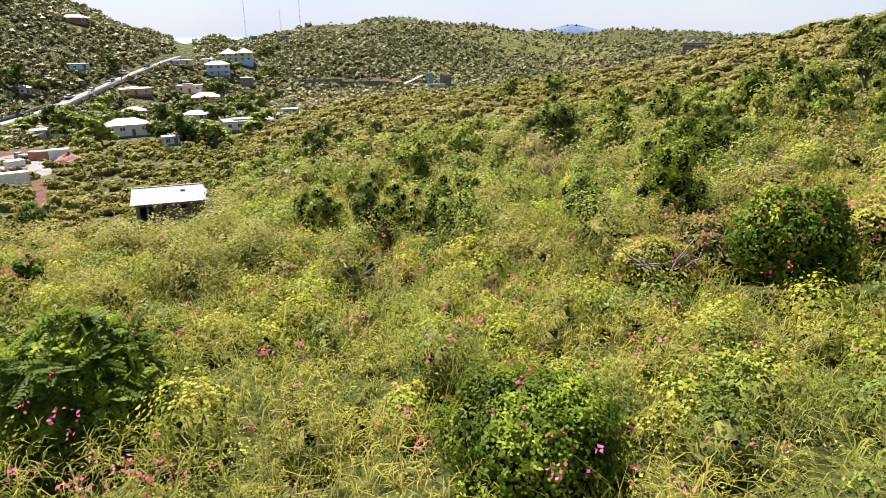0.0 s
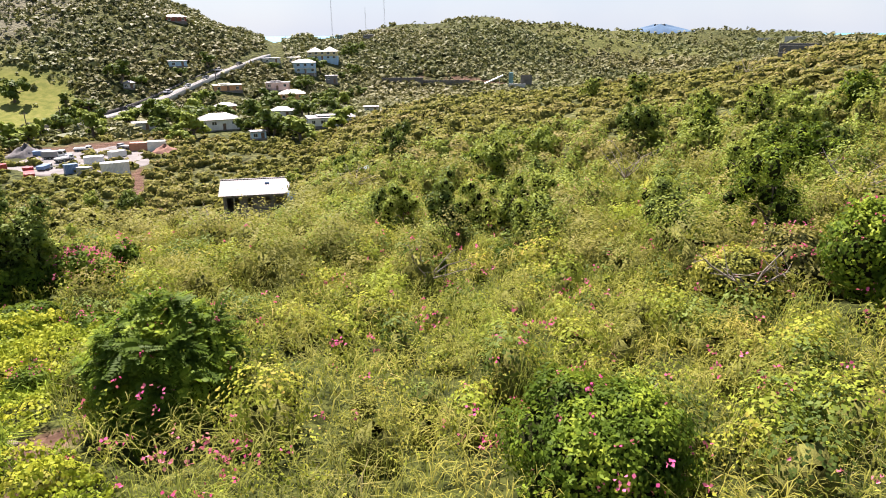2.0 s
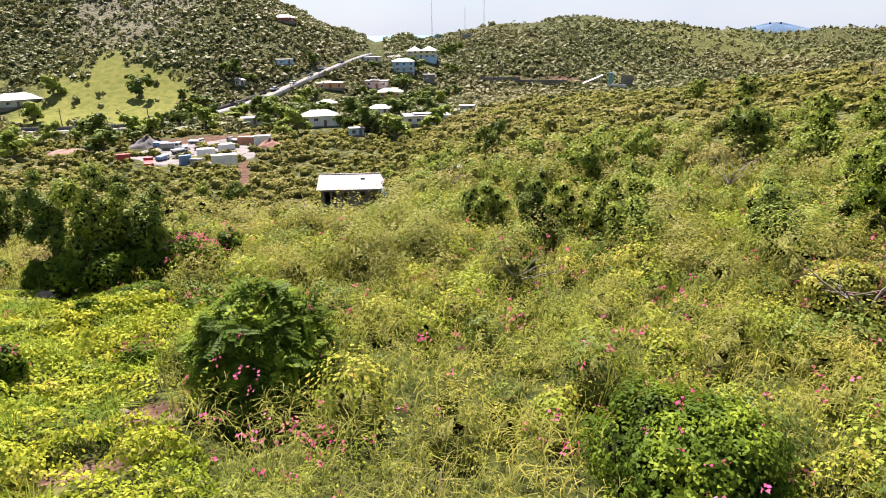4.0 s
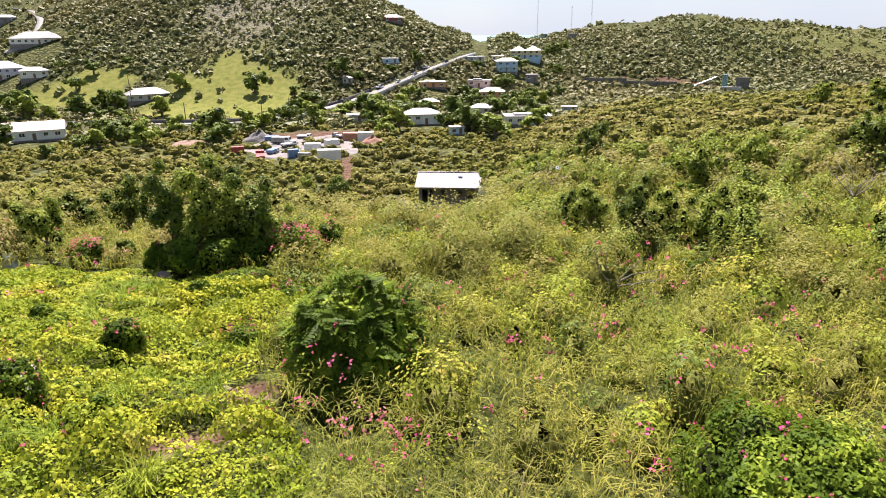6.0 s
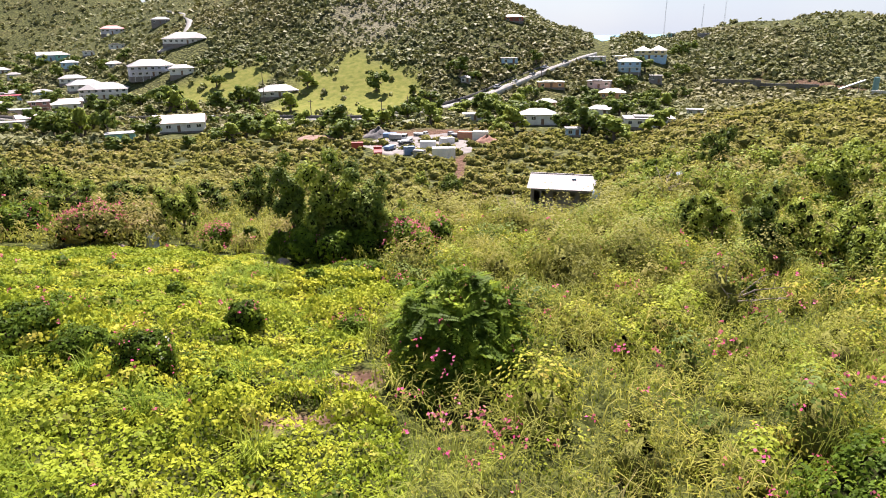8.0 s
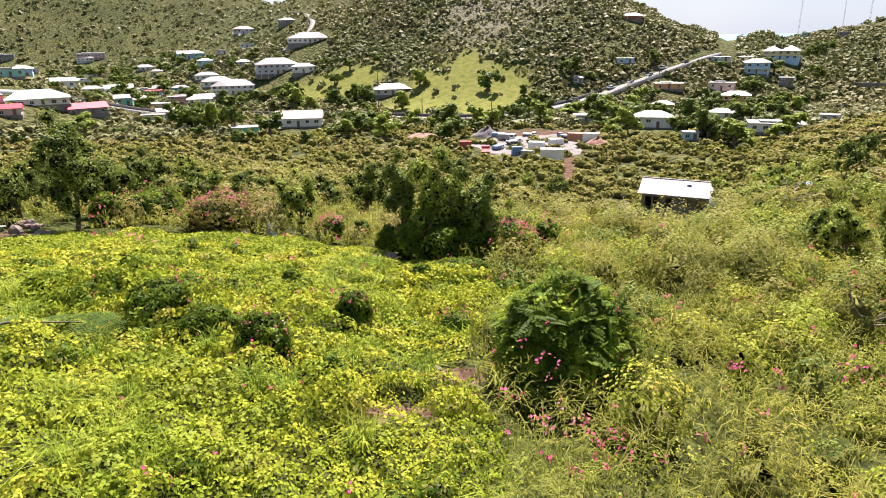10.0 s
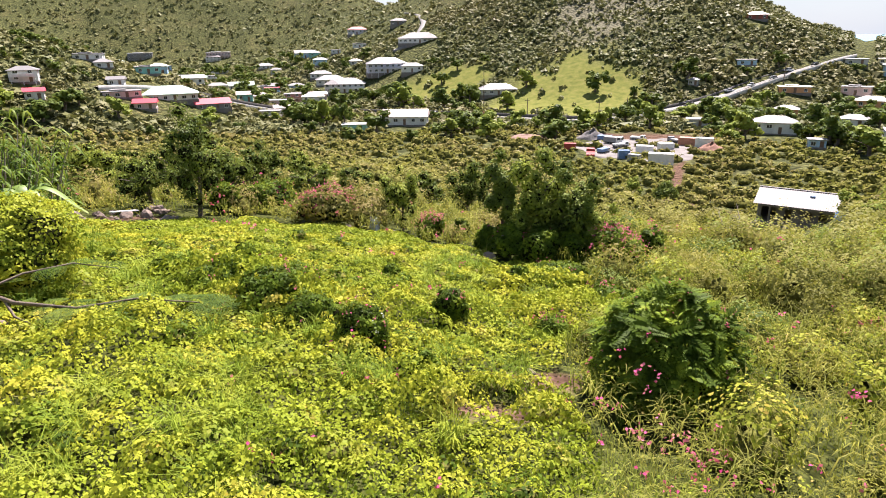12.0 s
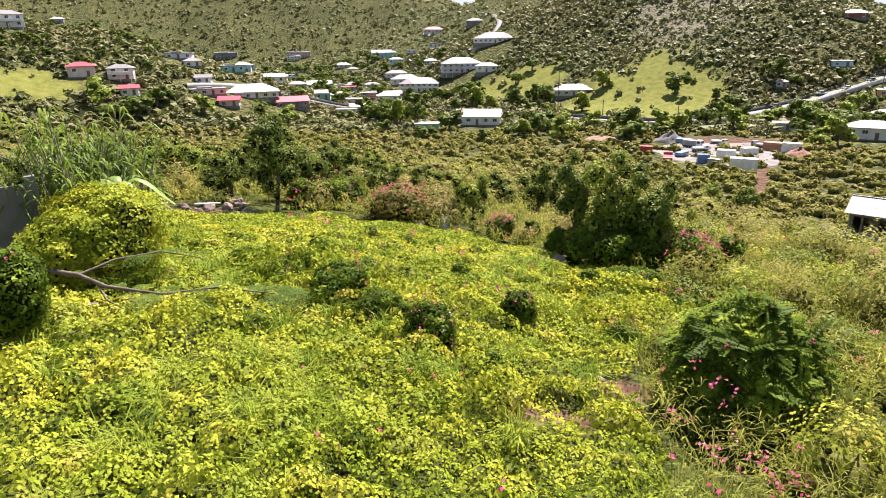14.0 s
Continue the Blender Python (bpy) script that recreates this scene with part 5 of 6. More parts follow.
def arch(p, a, length, width, rise, n=7, drop=1.1):
    """One long leaf that rises from p and arches over."""
    u = np.linspace(0, 1, n)
    d, sd = np.array([math.cos(a), math.sin(a), 0]), np.array([-math.sin(a), math.cos(a), 0])
    mid = np.asarray(p)[None] + d[None] * (u ** 1.3 * length * 0.75)[:, None]
    mid[:, 2] += rise * np.sin(u * math.pi * 0.5 * drop * 1.6) / 1.0
    w = width * np.sin(np.clip(u * 0.9 + 0.08, 0, 1) * math.pi) ** 0.7
    co = np.stack([mid - sd * w[:, None] / 2 - [0, 0, 0.15 * width], mid, mid + sd * w[:, None] / 2 - [0, 0, 0.15 * width]], 1).reshape(-1, 3)
    f = []
    for i in range(n - 1):
        for j in range(2):
            f.append((i * 3 + j, i * 3 + j + 1, i * 3 + j + 4, i * 3 + j + 3))
    return co, np.array(f)


def cane_clump(az, r, w, h, count, label):
    q = np.random.default_rng(int(az * 7))
    x, y, z = at(az, r)
    ob = thing("cane_clump", x, y, z, 0, label, "tall grass")
    stems, lv = [], []
    for i in range(count):
        b = q.normal(size=2) * w * 0.22
        top = np.array([b[0] * 1.7, b[1] * 1.7, h * q.uniform(0.55, 0.95)])
        stems.append(tube([(b[0], b[1], -0.2), (b[0] * 1.3, b[1] * 1.3, top[2] * 0.6), top], [0.03, 0.025, 0.012], 5))
        for k in range(11):
            t = q.uniform(0.25, 1)
            p = np.array([b[0] * (1 + 0.7 * t), b[1] * (1 + 0.7 * t), top[2] * t])
            lv.append(arch(p, q.uniform(0, 6.28), q.uniform(0.7, 1.25), 0.075, q.uniform(0.2, 0.6), 6, 1.2))
    hang("stem", mesh_from("stem", *join(stems), TWIG, True), ob)["kind"] = "stuff"
    hang("foliage", mesh_from("foliage", *join(lv), CANE), ob)


cane_clump(90.8, 24.0, 2.8, 5.0, 60, "clump of tall arching cane grass behind the wall")
cane_clump(88.6, 25.0, 2.4, 4.2, 44, "clump of tall arching cane grass")
x, y, z = at(87.6, 22.6)
ob = thing("banana_plant", x, y, z, 0, "young banana plant with broad arching leaves", "plant")
hang("stem", mesh_from("stem", *tube([(0, 0, -0.2), (0.02, 0, 1.2), (0.05, 0, 2.3)], [0.12, 0.1, 0.06], 8), BANANA, True), ob)
for i, a in enumerate((0.2, 1.1, 2.2, 3.3, 4.2, 5.2, 5.8)):
    hang("leaf", mesh_from("leaf", *arch((0.05, 0, 2.1), a, 2.2, 0.34, 0.55, 10, 1.5), BANANA, True), ob)


def frond(p, d, length, q, drop=0.25):
    """A feathery double-pinnate leaf."""
    d = unit(np.asarray(d, float))
    side = unit(np.cross(d, [0, 0, 1.0]))
    P, out = [], []
    for i in range(13):
        u = (i + 1) / 14
        c = np.asarray(p) + d * length * u - np.array([0, 0, drop * length * u * u])
        for s in (-1, 1):
            ax = unit(side * s + d * 0.45)
            k = 6
            ln = length * 0.42 * math.sin(math.pi * min(1, u * 0.8 + 0.15))
            for j in range(k):
                b = c + ax * ln * (j + 0.5) / k - np.array([0, 0, 0.12 * ln * j / k])
                lat = unit(np.cross(ax, [0, 0, 1.0]))
                w1 = 0.027 * length
                out.append(np.stack([b - lat * w1 - ax * 0.004, b + ax * ln * 0.42 / k, b + lat * w1 + ax * 0.004, b - ax * ln * 0.42 / k]))
    co = np.concatenate(out)
    return co, np.arange(len(co)).reshape(-1, 4)


FERN = foliage("feathery_leaf", [(0.0, (0.045, 0.08, 0.016)), (0.5, (0.08, 0.125, 0.026)), (1.0, (0.14, 0.185, 0.045))], None, 0.05, 0.2, clump=0.8)


def fallen_branch():
    q = np.random.default_rng(91)
    x0, y0, z0 = at(86.0, 17.5)
    ob = thing("fallen_branch", x0, y0, z0, 0, "fallen grey branch with drooping feathery leaves", "branch")

    def line(pts):
        return [np.array([*polar(a, r), 0.0]) + [-x0, -y0, gz(*(float(v) for v in polar(a, r))) - z0 + up] for a, r, up in pts]
    main = line([(95.0, 19.4, 0.7), (91.8, 18.2, 0.75), (90.0, 17.2, 0.55), (86.0, 16.4, 0.5), (81.5, 16.0, 0.55), (76.6, 15.4, 0.45)])
    upper = line([(91.8, 18.2, 0.75), (89.0, 18.4, 0.95), (85.5, 18.4, 0.95), (82.4, 18.3, 0.85)])
    low = line([(90.6, 17.6, 0.6), (90.2, 16.8, 0.3), (88.8, 16.2, 0.15)])
    hang("main_limb", mesh_from("main_limb", *tube(main, [0.075, 0.065, 0.05, 0.035, 0.025, 0.012], 7), BARK, True), ob)
    hang("side_limb", mesh_from("side_limb", *tube(upper, [0.04, 0.03, 0.022, 0.01], 6), BARK, True), ob)
    hang("side_limb", mesh_from("side_limb", *tube(low, [0.04, 0.03, 0.012], 6), BARK, True), ob)
    for pts, n in ((main[2:], 17), (upper, 9)):
        for i in range(n):
            t = q.uniform(0, len(pts) - 1.01)
            k = int(t)
            p = pts[k] + (pts[k + 1] - pts[k]) * (t - k)
            a = q.uniform(0, 6.28)
            hang("frond", mesh_from("frond", *frond(p, (math.cos(a), math.sin(a), 0.1), q.uniform(0.5, 0.85), q), FERN), ob)
    for a in (-0.9, -0.3, 0.3, -1.5, 0.8):
        d = unit(main[-1] - main[-2])
        c, s = math.cos(a), math.sin(a)
        hang("frond", mesh_from("frond", *frond(main[-1], (d[0] * c - d[1] * s, d[0] * s + d[1] * c, 0.05), 0.95, q), FERN), ob)


fallen_branch()


def rock_mesh(seed):
    q = np.random.default_rng(seed)
    bm = bmesh.new()
    bmesh.ops.create_icosphere(bm, subdivisions=2, radius=0.5)
    k = q.uniform(0.7, 1.3, 3)
    for v in bm.verts:
        n = noise.noise(v.co * 2.2 + Vector((seed, 0, 0)))
        v.co = Vector((v.co.x * k[0], v.co.y * k[1], v.co.z * 0.7 * k[2])) * (1 + 0.45 * n)
    return data_of(bm, "stone", STONE)


STONES = [rock_mesh(i + 3) for i in range(4)]
qr = random.Random(21)


def stone(az, r, s, label, group=""):
    x, y, z = at(az, r)
    ob = new("stone", STONES[qr.randrange(4)])
    ob.matrix_world = pose(x, y, z + s * 0.18, qr.uniform(-15, 15), qr.uniform(-15, 15), qr.uniform(0, 360)) @ Matrix.Diagonal((s, s, s, 1))
    tagged(ob, label, "stone", group)


PLANTS += [(*(float(v) for v in polar(a, r)), 1.3) for a in (78.5, 80.5, 82.5, 84.5) for r in (33.6, 35.4)]
for i in range(34):
    stone(qr.uniform(77.0, 86.5), qr.uniform(33.4, 37.6), 0.18 + 0.6 * qr.random() ** 2, "grey field stone in a rough row of stones", "stones at the clearing's edge")
for az, r, s in ((49.6, 26.4, 0.6), (51.0, 26.0, 0.4), (62.6, 31.6, 0.35), (45.8, 12.6, 0.22), (44.6, 12.2, 0.16), (47.2, 12.0, 0.14), (58.5, 31.2, 0.4), (91.5, 17.0, 0.35), (92.4, 16.6, 0.3), (93.3, 17.4, 0.4)):
    stone(az, r, s, "pale loose stone on the ground")
bm = bmesh.new()
bmesh.ops.create_icosphere(bm, subdivisions=3, radius=0.5)
for v in bm.verts:
    n = noise.noise(v.co * 3.1)
    c = Vector((max(-0.4, min(0.4, v.co.x * 1.25)), max(-0.36, min(0.36, v.co.y * 1.2)), max(-0.05, v.co.z + 0.22)))
    v.co = c * (1 + 0.22 * n)
x, y, z = at(60.5, 32.5)
ob = new("sack", data_of(bm, "sack", plain("white_woven_sack", (0.70, 0.70, 0.72), 0.7, vary=0.2, scale=4.0, rel=0.6)))
ob.matrix_world = pose(x, y, z, 0, 0, 40)
tagged(ob, "slumped white woven sack at the clearing's edge", "sack")
x, y, z = at(81.0, 34.2)
ob = new("plank", data_of(slab(-0.9, 0.9, -0.12, 0.12, 0, 0.05, 0.01), "plank", PAINT["white"]))
ob.matrix_world = pose(x, y, z + 0.4, 0, 12, 130)
tagged(ob, "white plank lying on the stones", "plank")


def dead_tree(az, r, h, label, lean=0.0):
    q = np.random.default_rng(int(r * 13))
    x, y, z = at(az, r)
    ob = thing("dead_tree", x, y, z, 0, label, "dead tree")
    twigs = []
    for i in range(7):
        a = q.uniform(0, 6.28)
        e = np.array([math.cos(a) * h * 0.6 + lean * h, math.sin(a) * h * 0.6, h * q.uniform(0.5, 1.0)])
        s = np.array([lean * h * 0.3, 0, h * 0.3])
        m = (s + e) / 2 + q.normal(size=3) * h * 0.06
        twigs.append(tube([s, m, e], [0.04, 0.028, 0.008], 5))
        for k in range(4):
            d = q.normal(size=3) * h * 0.16
            twigs.append(tube([m + (e - m) * k / 4, m + (e - m) * k / 4 + d], [0.014, 0.004], 4))
    hang("trunk", mesh_from("trunk", *tube([(0, 0, -0.3), (lean * h * 0.15, 0, h * 0.15), (lean * h * 0.3, 0, h * 0.35)], [0.09, 0.07, 0.045], 6), TWIG, True), ob)
    hang("branchwork", mesh_from("branchwork", *join(twigs), TWIG, True), ob)


dead_tree(28.0, 42.0, 2.8, "bare grey dead tree above the scrub")
dead_tree(15.2, 52.0, 3.0, "grey dead trunk wrapped in vines", 0.1)
dead_tree(9.4, 20.5, 1.9, "leaning dead stem in the weeds", 0.4)
dead_tree(-21.0, 17.6, 2.0, "dry branches sticking out of the brush", -0.3)
dead_tree(-26.0, 34.0, 3.2, "bare twiggy dead shrub", 0.2)
dead_tree(-9.0, 42.0, 3.4, "bare twiggy dead shrub", 0.1)

dead_tree(-17.6, 118.0, 5.5, "bare pinkish grey tree on the crest of the slope", 0.05)

# old stone terraces on the far slope
for i, (az, r, l) in enumerate(((-21.2, 372, 20), (-21.7, 384, 26), (-21.0, 396, 18))):
    x, y, z = at(az, r)
    bm = slab(-l / 2, l / 2, -0.6, 0.6, -3.0, 2.6, 0.12)
    ob = new("wall", data_of(bm, "terrace_wall", STONEGREY))
    ob.matrix_world = pose(x, y, z, 0, 0, az + 4 * i - 4)
    tagged(ob, "dark stone terrace wall on the far slope", "wall", kind="structure")
    for u in range(-10, 11, 4):
        TAKEN.append((x + u * math.cos(math.radians(az)), y + u * math.sin(math.radians(az)) - 4, 4.0))

# ---- roads ----
ASPHALT = plain("asphalt", (0.16, 0.155, 0.15), 0.85, vary=0.25, scale=0.5, rel=0.3)
PAVED = plain("pale_concrete_road", (0.22, 0.21, 0.195), 0.85, vary=0.2, scale=0.5, rel=0.3)
STONEWALL = plain("dark_stone_wall", (0.12, 0.11, 0.10), 0.95, vary=0.4, scale=1.5, rel=0.7)
KERB = plain("kerb_concrete", (0.46, 0.45, 0.42), 0.9, vary=0.2, scale=1.0, rel=0.3)


def bend(pts, step=3.0):
    """A smooth line through points given as direction and distance."""
    P = np.array([polar(a, r) for a, r in pts], float)
    s = np.concatenate([[0], np.cumsum(np.hypot(*np.diff(P, axis=0).T))])
    u = np.arange(0, s[-1], step)
    Q = np.stack([np.interp(u, s, P[:, i]) for i in range(2)], -1)
    k = np.ones(9) / 9
    pad = np.vstack([np.repeat(Q[:1], 4, 0), Q, np.repeat(Q[-1:], 4, 0)])
    return np.stack([np.convolve(pad[:, i], k, "valid") for i in range(2)], -1)


def strip(name, line, o0, o1, lift0, lift1, material, label, category, kind="structure", smooth=15):
    """A band along a line from offset o0 to o1, with a thickness that reaches into the ground."""
    t = unit(np.gradient(line, axis=0))
    nrm = np.stack([-t[:, 1], t[:, 0]], -1)
    z = ground(line[:, 0], line[:, 1])
    k = np.ones(smooth) / smooth
    z = np.convolve(np.pad(z, smooth // 2, mode="edge"), k, "valid")
    a, b = line + nrm * o0, line + nrm * o1
    co = np.stack([np.column_stack([a, z + lift0]), np.column_stack([a, z + lift1]), np.column_stack([b, z + lift1]), np.column_stack([b, z + lift0])], 1)
    n = len(line)
    i = np.arange(n - 1)[:, None] * 4
    f = np.vstack([i + [0, 1, 5, 4], i + [1, 2, 6, 5], i + [2, 3, 7, 6], i + [3, 0, 4, 7]])
    ob = new(name, mesh_from(name, co.reshape(-1, 3), f, material))
    for x, y in (a + b)[::2] / 2:
        TAKEN.append((float(x), float(y), abs(o1 - o0) / 2 + 0.5))
    return tagged(ob, label, category, kind=kind)


MAIN = bend([(82, 262), (75, 285), (66.4, 286), (62.8, 284), (59, 275), (56, 271), (51, 261), (46, 252.5), (41, 246), (38, 256), (35, 268), (32, 278), (29.6, 291), (27, 307), (24.8, 321), (22.9, 339), (21.7, 356)])
strip("road", MAIN, -2.8, 2.8, -1.5, 0.35, PAVED, "sunlit valley road climbing to the saddle", "road")
strip("wall", MAIN, 3.0, 3.4, -1.5, 1.5, STONEWALL, "dark stone retaining wall along the road", "wall")
strip("kerb", MAIN, -3.1, -2.8, -1.5, 0.75, KERB, "low concrete kerb along the road", "kerb")
HILL = bend([(58, 401), (56.6, 400), (55.6, 412), (55.2, 428), (54.8, 466), (55.3, 492), (56.4, 543)])
strip("road", HILL, -2.0, 2.0, -1.2, 0.3, PAVED, "narrow pale road winding up the hill", "road")
qc = random.Random(5)
for i, (u, side, colour) in enumerate(((0.30, -1, "white"), (0.36, 1, "silver"), (0.42, -1, "white"), (0.48, 1, "red"), (0.60, -1, "silver"), (0.73, 1, "black"), (0.755, -1, "white"), (0.79, 1, "silver"), (0.82, -1, "white"), (0.85, -1, "grey"), (0.885, 1, "white"), (0.92, -1, "black"))):
    k = int(u * (len(MAIN) - 2))
    p, t = MAIN[k], MAIN[k + 1] - MAIN[k]
    t = t / np.hypot(*t)
    zz = ground(MAIN[max(0, k - 7):k + 8, 0], MAIN[max(0, k - 7):k + 8, 1]).mean() + 0.36
    car(float(p[0] - t[1] * 1.6 * side), float(p[1] + t[0] * 1.6 * side), float(zz), math.degrees(math.atan2(t[1], t[0])), colour, f"{colour} car on the valley road")

# ---- fill the valley with trees ----
tries = 0
placed = 0
MASS = ([], [])
while placed < 310 and tries < 9000:
    tries += 1
    az = qt.uniform(14, 92)
    r = qt.uniform(195, 480) if az < 62 else qt.uniform(225, 620)
    x, y = (float(v) for v in polar(az, r))
    past, soil, rock = (float(v[0]) for v in cover(np.array([x]), np.array([y])))
    if past > 0.3 or soil > 0.2 or rock > 0.1 or gz(x, y) > -14 or not free(x, y, 1.6):
        continue
    w = qt.uniform(4.5, 12.0)
    w, h, turn, kind = w, w * qt.uniform(0.6, 0.85), qt.uniform(0, 360), qt.randrange(4)
    placed += 1
    if r < 335:
        put_tree(x, y, w, h, turn, kind)
        continue
    c, sn = math.cos(math.radians(turn)), math.sin(math.radians(turn))
    for store, (co, f), some in zip(MASS, MOULDS[kind], (2, 1)):
        f = f[::some]
        store.append((np.column_stack([(co[:, 0] * c - co[:, 1] * sn) * w + x, (co[:, 0] * sn + co[:, 1] * c) * w + y, co[:, 2] * h + gz(x, y) - 0.1]), f))
    TAKEN.append((x, y, w * 0.3))
for i in range(70):
    x, y = (float(v) for v in polar(qt.uniform(80.5, 97), qt.uniform(268, 335)))
    w, h, kind = qt.uniform(3.5, 6.5), qt.uniform(2.6, 4.6), qt.randrange(4)
    if free(x, y, 1.0) and float(cover(np.array([x]), np.array([y]))[0][0]) < 0.3:
        for store, (co, f), some in zip(MASS, MOULDS[kind], (2, 1)):
            store.append((co * [w, w, h] + [x, y, gz(x, y) - 0.1], f[::some]))
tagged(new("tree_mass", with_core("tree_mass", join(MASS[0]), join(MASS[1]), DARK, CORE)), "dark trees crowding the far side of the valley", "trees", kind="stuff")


# ---- scrub over the slopes ----
def shrubs(name, x, y, w, h, n, size, material, label, aspect=0.6, seed=1, category="scrub", inside=0.74, near=False):
    """Many shrubs in one mesh: n leaves on each, on uneven domes."""
    q = np.random.default_rng(seed)
    z = ground(x, y)
    m = len(x)
    k = np.repeat(np.arange(m), n)
    N0 = len(k)
    d = unit(q.normal(size=(N0, 3)) + [0, 0, 0.25])
    ph = np.arctan2(d[:, 1], d[:, 0])
    s1, s2 = q.uniform(0, 6.28, m)[k], q.uniform(0, 6.28, m)[k]
    f = (0.78 + 0.22 * np.sin(3 * ph + s1) * np.cos(4 * d[:, 2] + s2) + 0.12 * np.sin(5 * ph + s2)) * q.uniform(0.8, 1.05, N0)
    P = np.stack([x[k] + d[:, 0] * f * w[k] / 2, y[k] + d[:, 1] * f * w[k] / 2, z[k] + h[k] * 0.42 + d[:, 2] * f * h[k] * 0.6], -1)
    N = unit(d + (0.16 if inside else 0.3) * q.normal(size=(N0, 3)) + [0, 0, 0.25 if inside else 0.75])
    co, fs = (leaf_quads if near else leaf_tris)(P, N, np.broadcast_to(size, (m,))[k] * q.uniform(0.6, 1.3, N0), aspect, q)
    if not inside:
        return tagged(new(name, mesh_from(name, co, fs, material)), label, category, kind="stuff")
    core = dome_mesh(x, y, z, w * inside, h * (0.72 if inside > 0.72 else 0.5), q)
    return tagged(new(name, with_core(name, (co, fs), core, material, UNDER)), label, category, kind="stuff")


def spread(count, az0, az1, r0, r1, seed, keep, power=1.0):
    """Random places in a sector, kept where keep(x, y, az, r) is above a random number."""
    q = np.random.default_rng(seed)
    az = q.uniform(az0, az1, count)
    r = (r0 ** (2 * power) + q.uniform(0, 1, count) * (r1 ** (2 * power) - r0 ** (2 * power))) ** (0.5 / power)
    x, y = polar(az, r)
    ok = keep(x, y, az, r) > q.uniform(0, 1, count)
    return x[ok], y[ok], az[ok], r[ok]


for r in range(350, 470, 8):
    TAKEN.append((*(float(v) for v in polar(21.1, r)), 5.0))
BUILT = np.array(TAKEN)


def clear(x, y, gap=0.0):
    """1 where the ground is not built on."""
    out = np.ones(len(x))
    for i in range(0, len(x), 4000):
        d = np.hypot(x[i:i + 4000, None] - BUILT[None, :, 0], y[i:i + 4000, None] - BUILT[None, :, 1])
        out[i:i + 4000] = (d > BUILT[None, :, 2] + gap).all(1)
    return out


def in_clearing(x, y, az, r):
    """1 inside the cleared plot."""
    edge = 40.5 + 2.5 * np.sin(r * 0.6) - 0.18 * (r - 12)
    far = np.interp(az, [36, 48, 60, 75, 85, 97], [25, 26.5, 31.5, 33, 33, 24])
    return ((az > edge) & (r < far + 0.8 * np.sin(az))).astype(float)


def roomy(x, y):
    """0 under the near bushes and trees and just before them."""
    out = np.ones(len(x))
    r = np.hypot(x, y) + 1e-6
    for a, b, c in PLANTS:
        d = np.hypot(x - a, y - b)
        before = np.hypot(x + x / r * 0.45 * c - a, y + y / r * 0.45 * c - b)
        out[(d < c * 0.85) | (before < c * 0.7)] = 0
    return out


def open_ground(x, y):
    past, soil, rock = cover(x, y)
    return (1 - np.clip(past * 0.97, 0, 1)) * (1 - soil) * (1 - 0.85 * np.clip(rock, 0, 1))


def enough(w, size, k=1.6):
    """How many leaves cover a shrub of width w."""
    return np.maximum(10, k * (w / size) ** 2).astype(int)


x, y, az, r = spread(1700, -45, 104, 20, 62, 41, lambda x, y, az, r: open_ground(x, y) * (1 - in_clearing(x, y, az, r)) * clear(x, y) * roomy(x, y) * np.clip(0.5 + 0.7 * wave(x, y, 14, 21), 0.08, 1), 0.8)
q = np.random.default_rng(51)
w = q.uniform(1.1, 3.4, len(x)) * np.where(az > 30, 0.75, 1.0)
size = 0.0036 * r
shrubs("hillside_scrub", x, y, w, w * q.uniform(0.6, 1.15, len(x)), enough(w, size, 1.2), size * 1.0, SCRUB, "dense yellow green scrub on the near slope", seed=61, inside=0.5)
x, y, az, r = spread(1000, -45, 30, 23, 80, 141, lambda x, y, az, r: open_ground(x, y) * clear(x, y) * roomy(x, y) * np.clip(0.5 + 0.8 * wave(x, y, 16, 24) - 0.012 * np.clip(az, 0, 60), 0.05, 1), 0.8)
q = np.random.default_rng(151)
w = q.uniform(1.3, 3.0, len(x))
size = 0.0036 * r
shrubs("hillside_scrub", x, y, w, w * q.uniform(0.75, 1.25, len(x)), enough(w, size, 1.2), size, TREE, "leafy green shrubs and saplings on the near slope", seed=161, inside=0.5)
x, y, az, r = spread(15000, -45, 104, 58, 228, 42, lambda x, y, az, r: open_ground(x, y) * clear(x, y) * np.clip(0.75 + 0.6 * wave(x, y, 30, 22), 0.35, 1))
q = np.random.default_rng(52)
w = 1.6 + 3.0 * q.uniform(0, 1, len(x)) ** 1.5
size = 0.0040 * r
shrubs("hillside_scrub", x, y, w, w * q.uniform(0.3, 0.58, len(x)) * np.where(az < 0, 0.8, 1.0), enough(w, size, 0.6), size * 1.0, SCRUB, "dense olive scrub on the lower slopes", 0.65, seed=62)


def facing(x, y):
    """1 on slopes that fall towards the clearing, less on their far sides."""
    r = np.hypot(x, y)
    rise = ground(x * (1 + 4 / r), y * (1 + 4 / r)) - ground(x * (1 - 4 / r), y * (1 - 4 / r))
    return np.clip(0.55 + (rise / 8 - ground(x, y) / r) * 6, 0.12, 1)


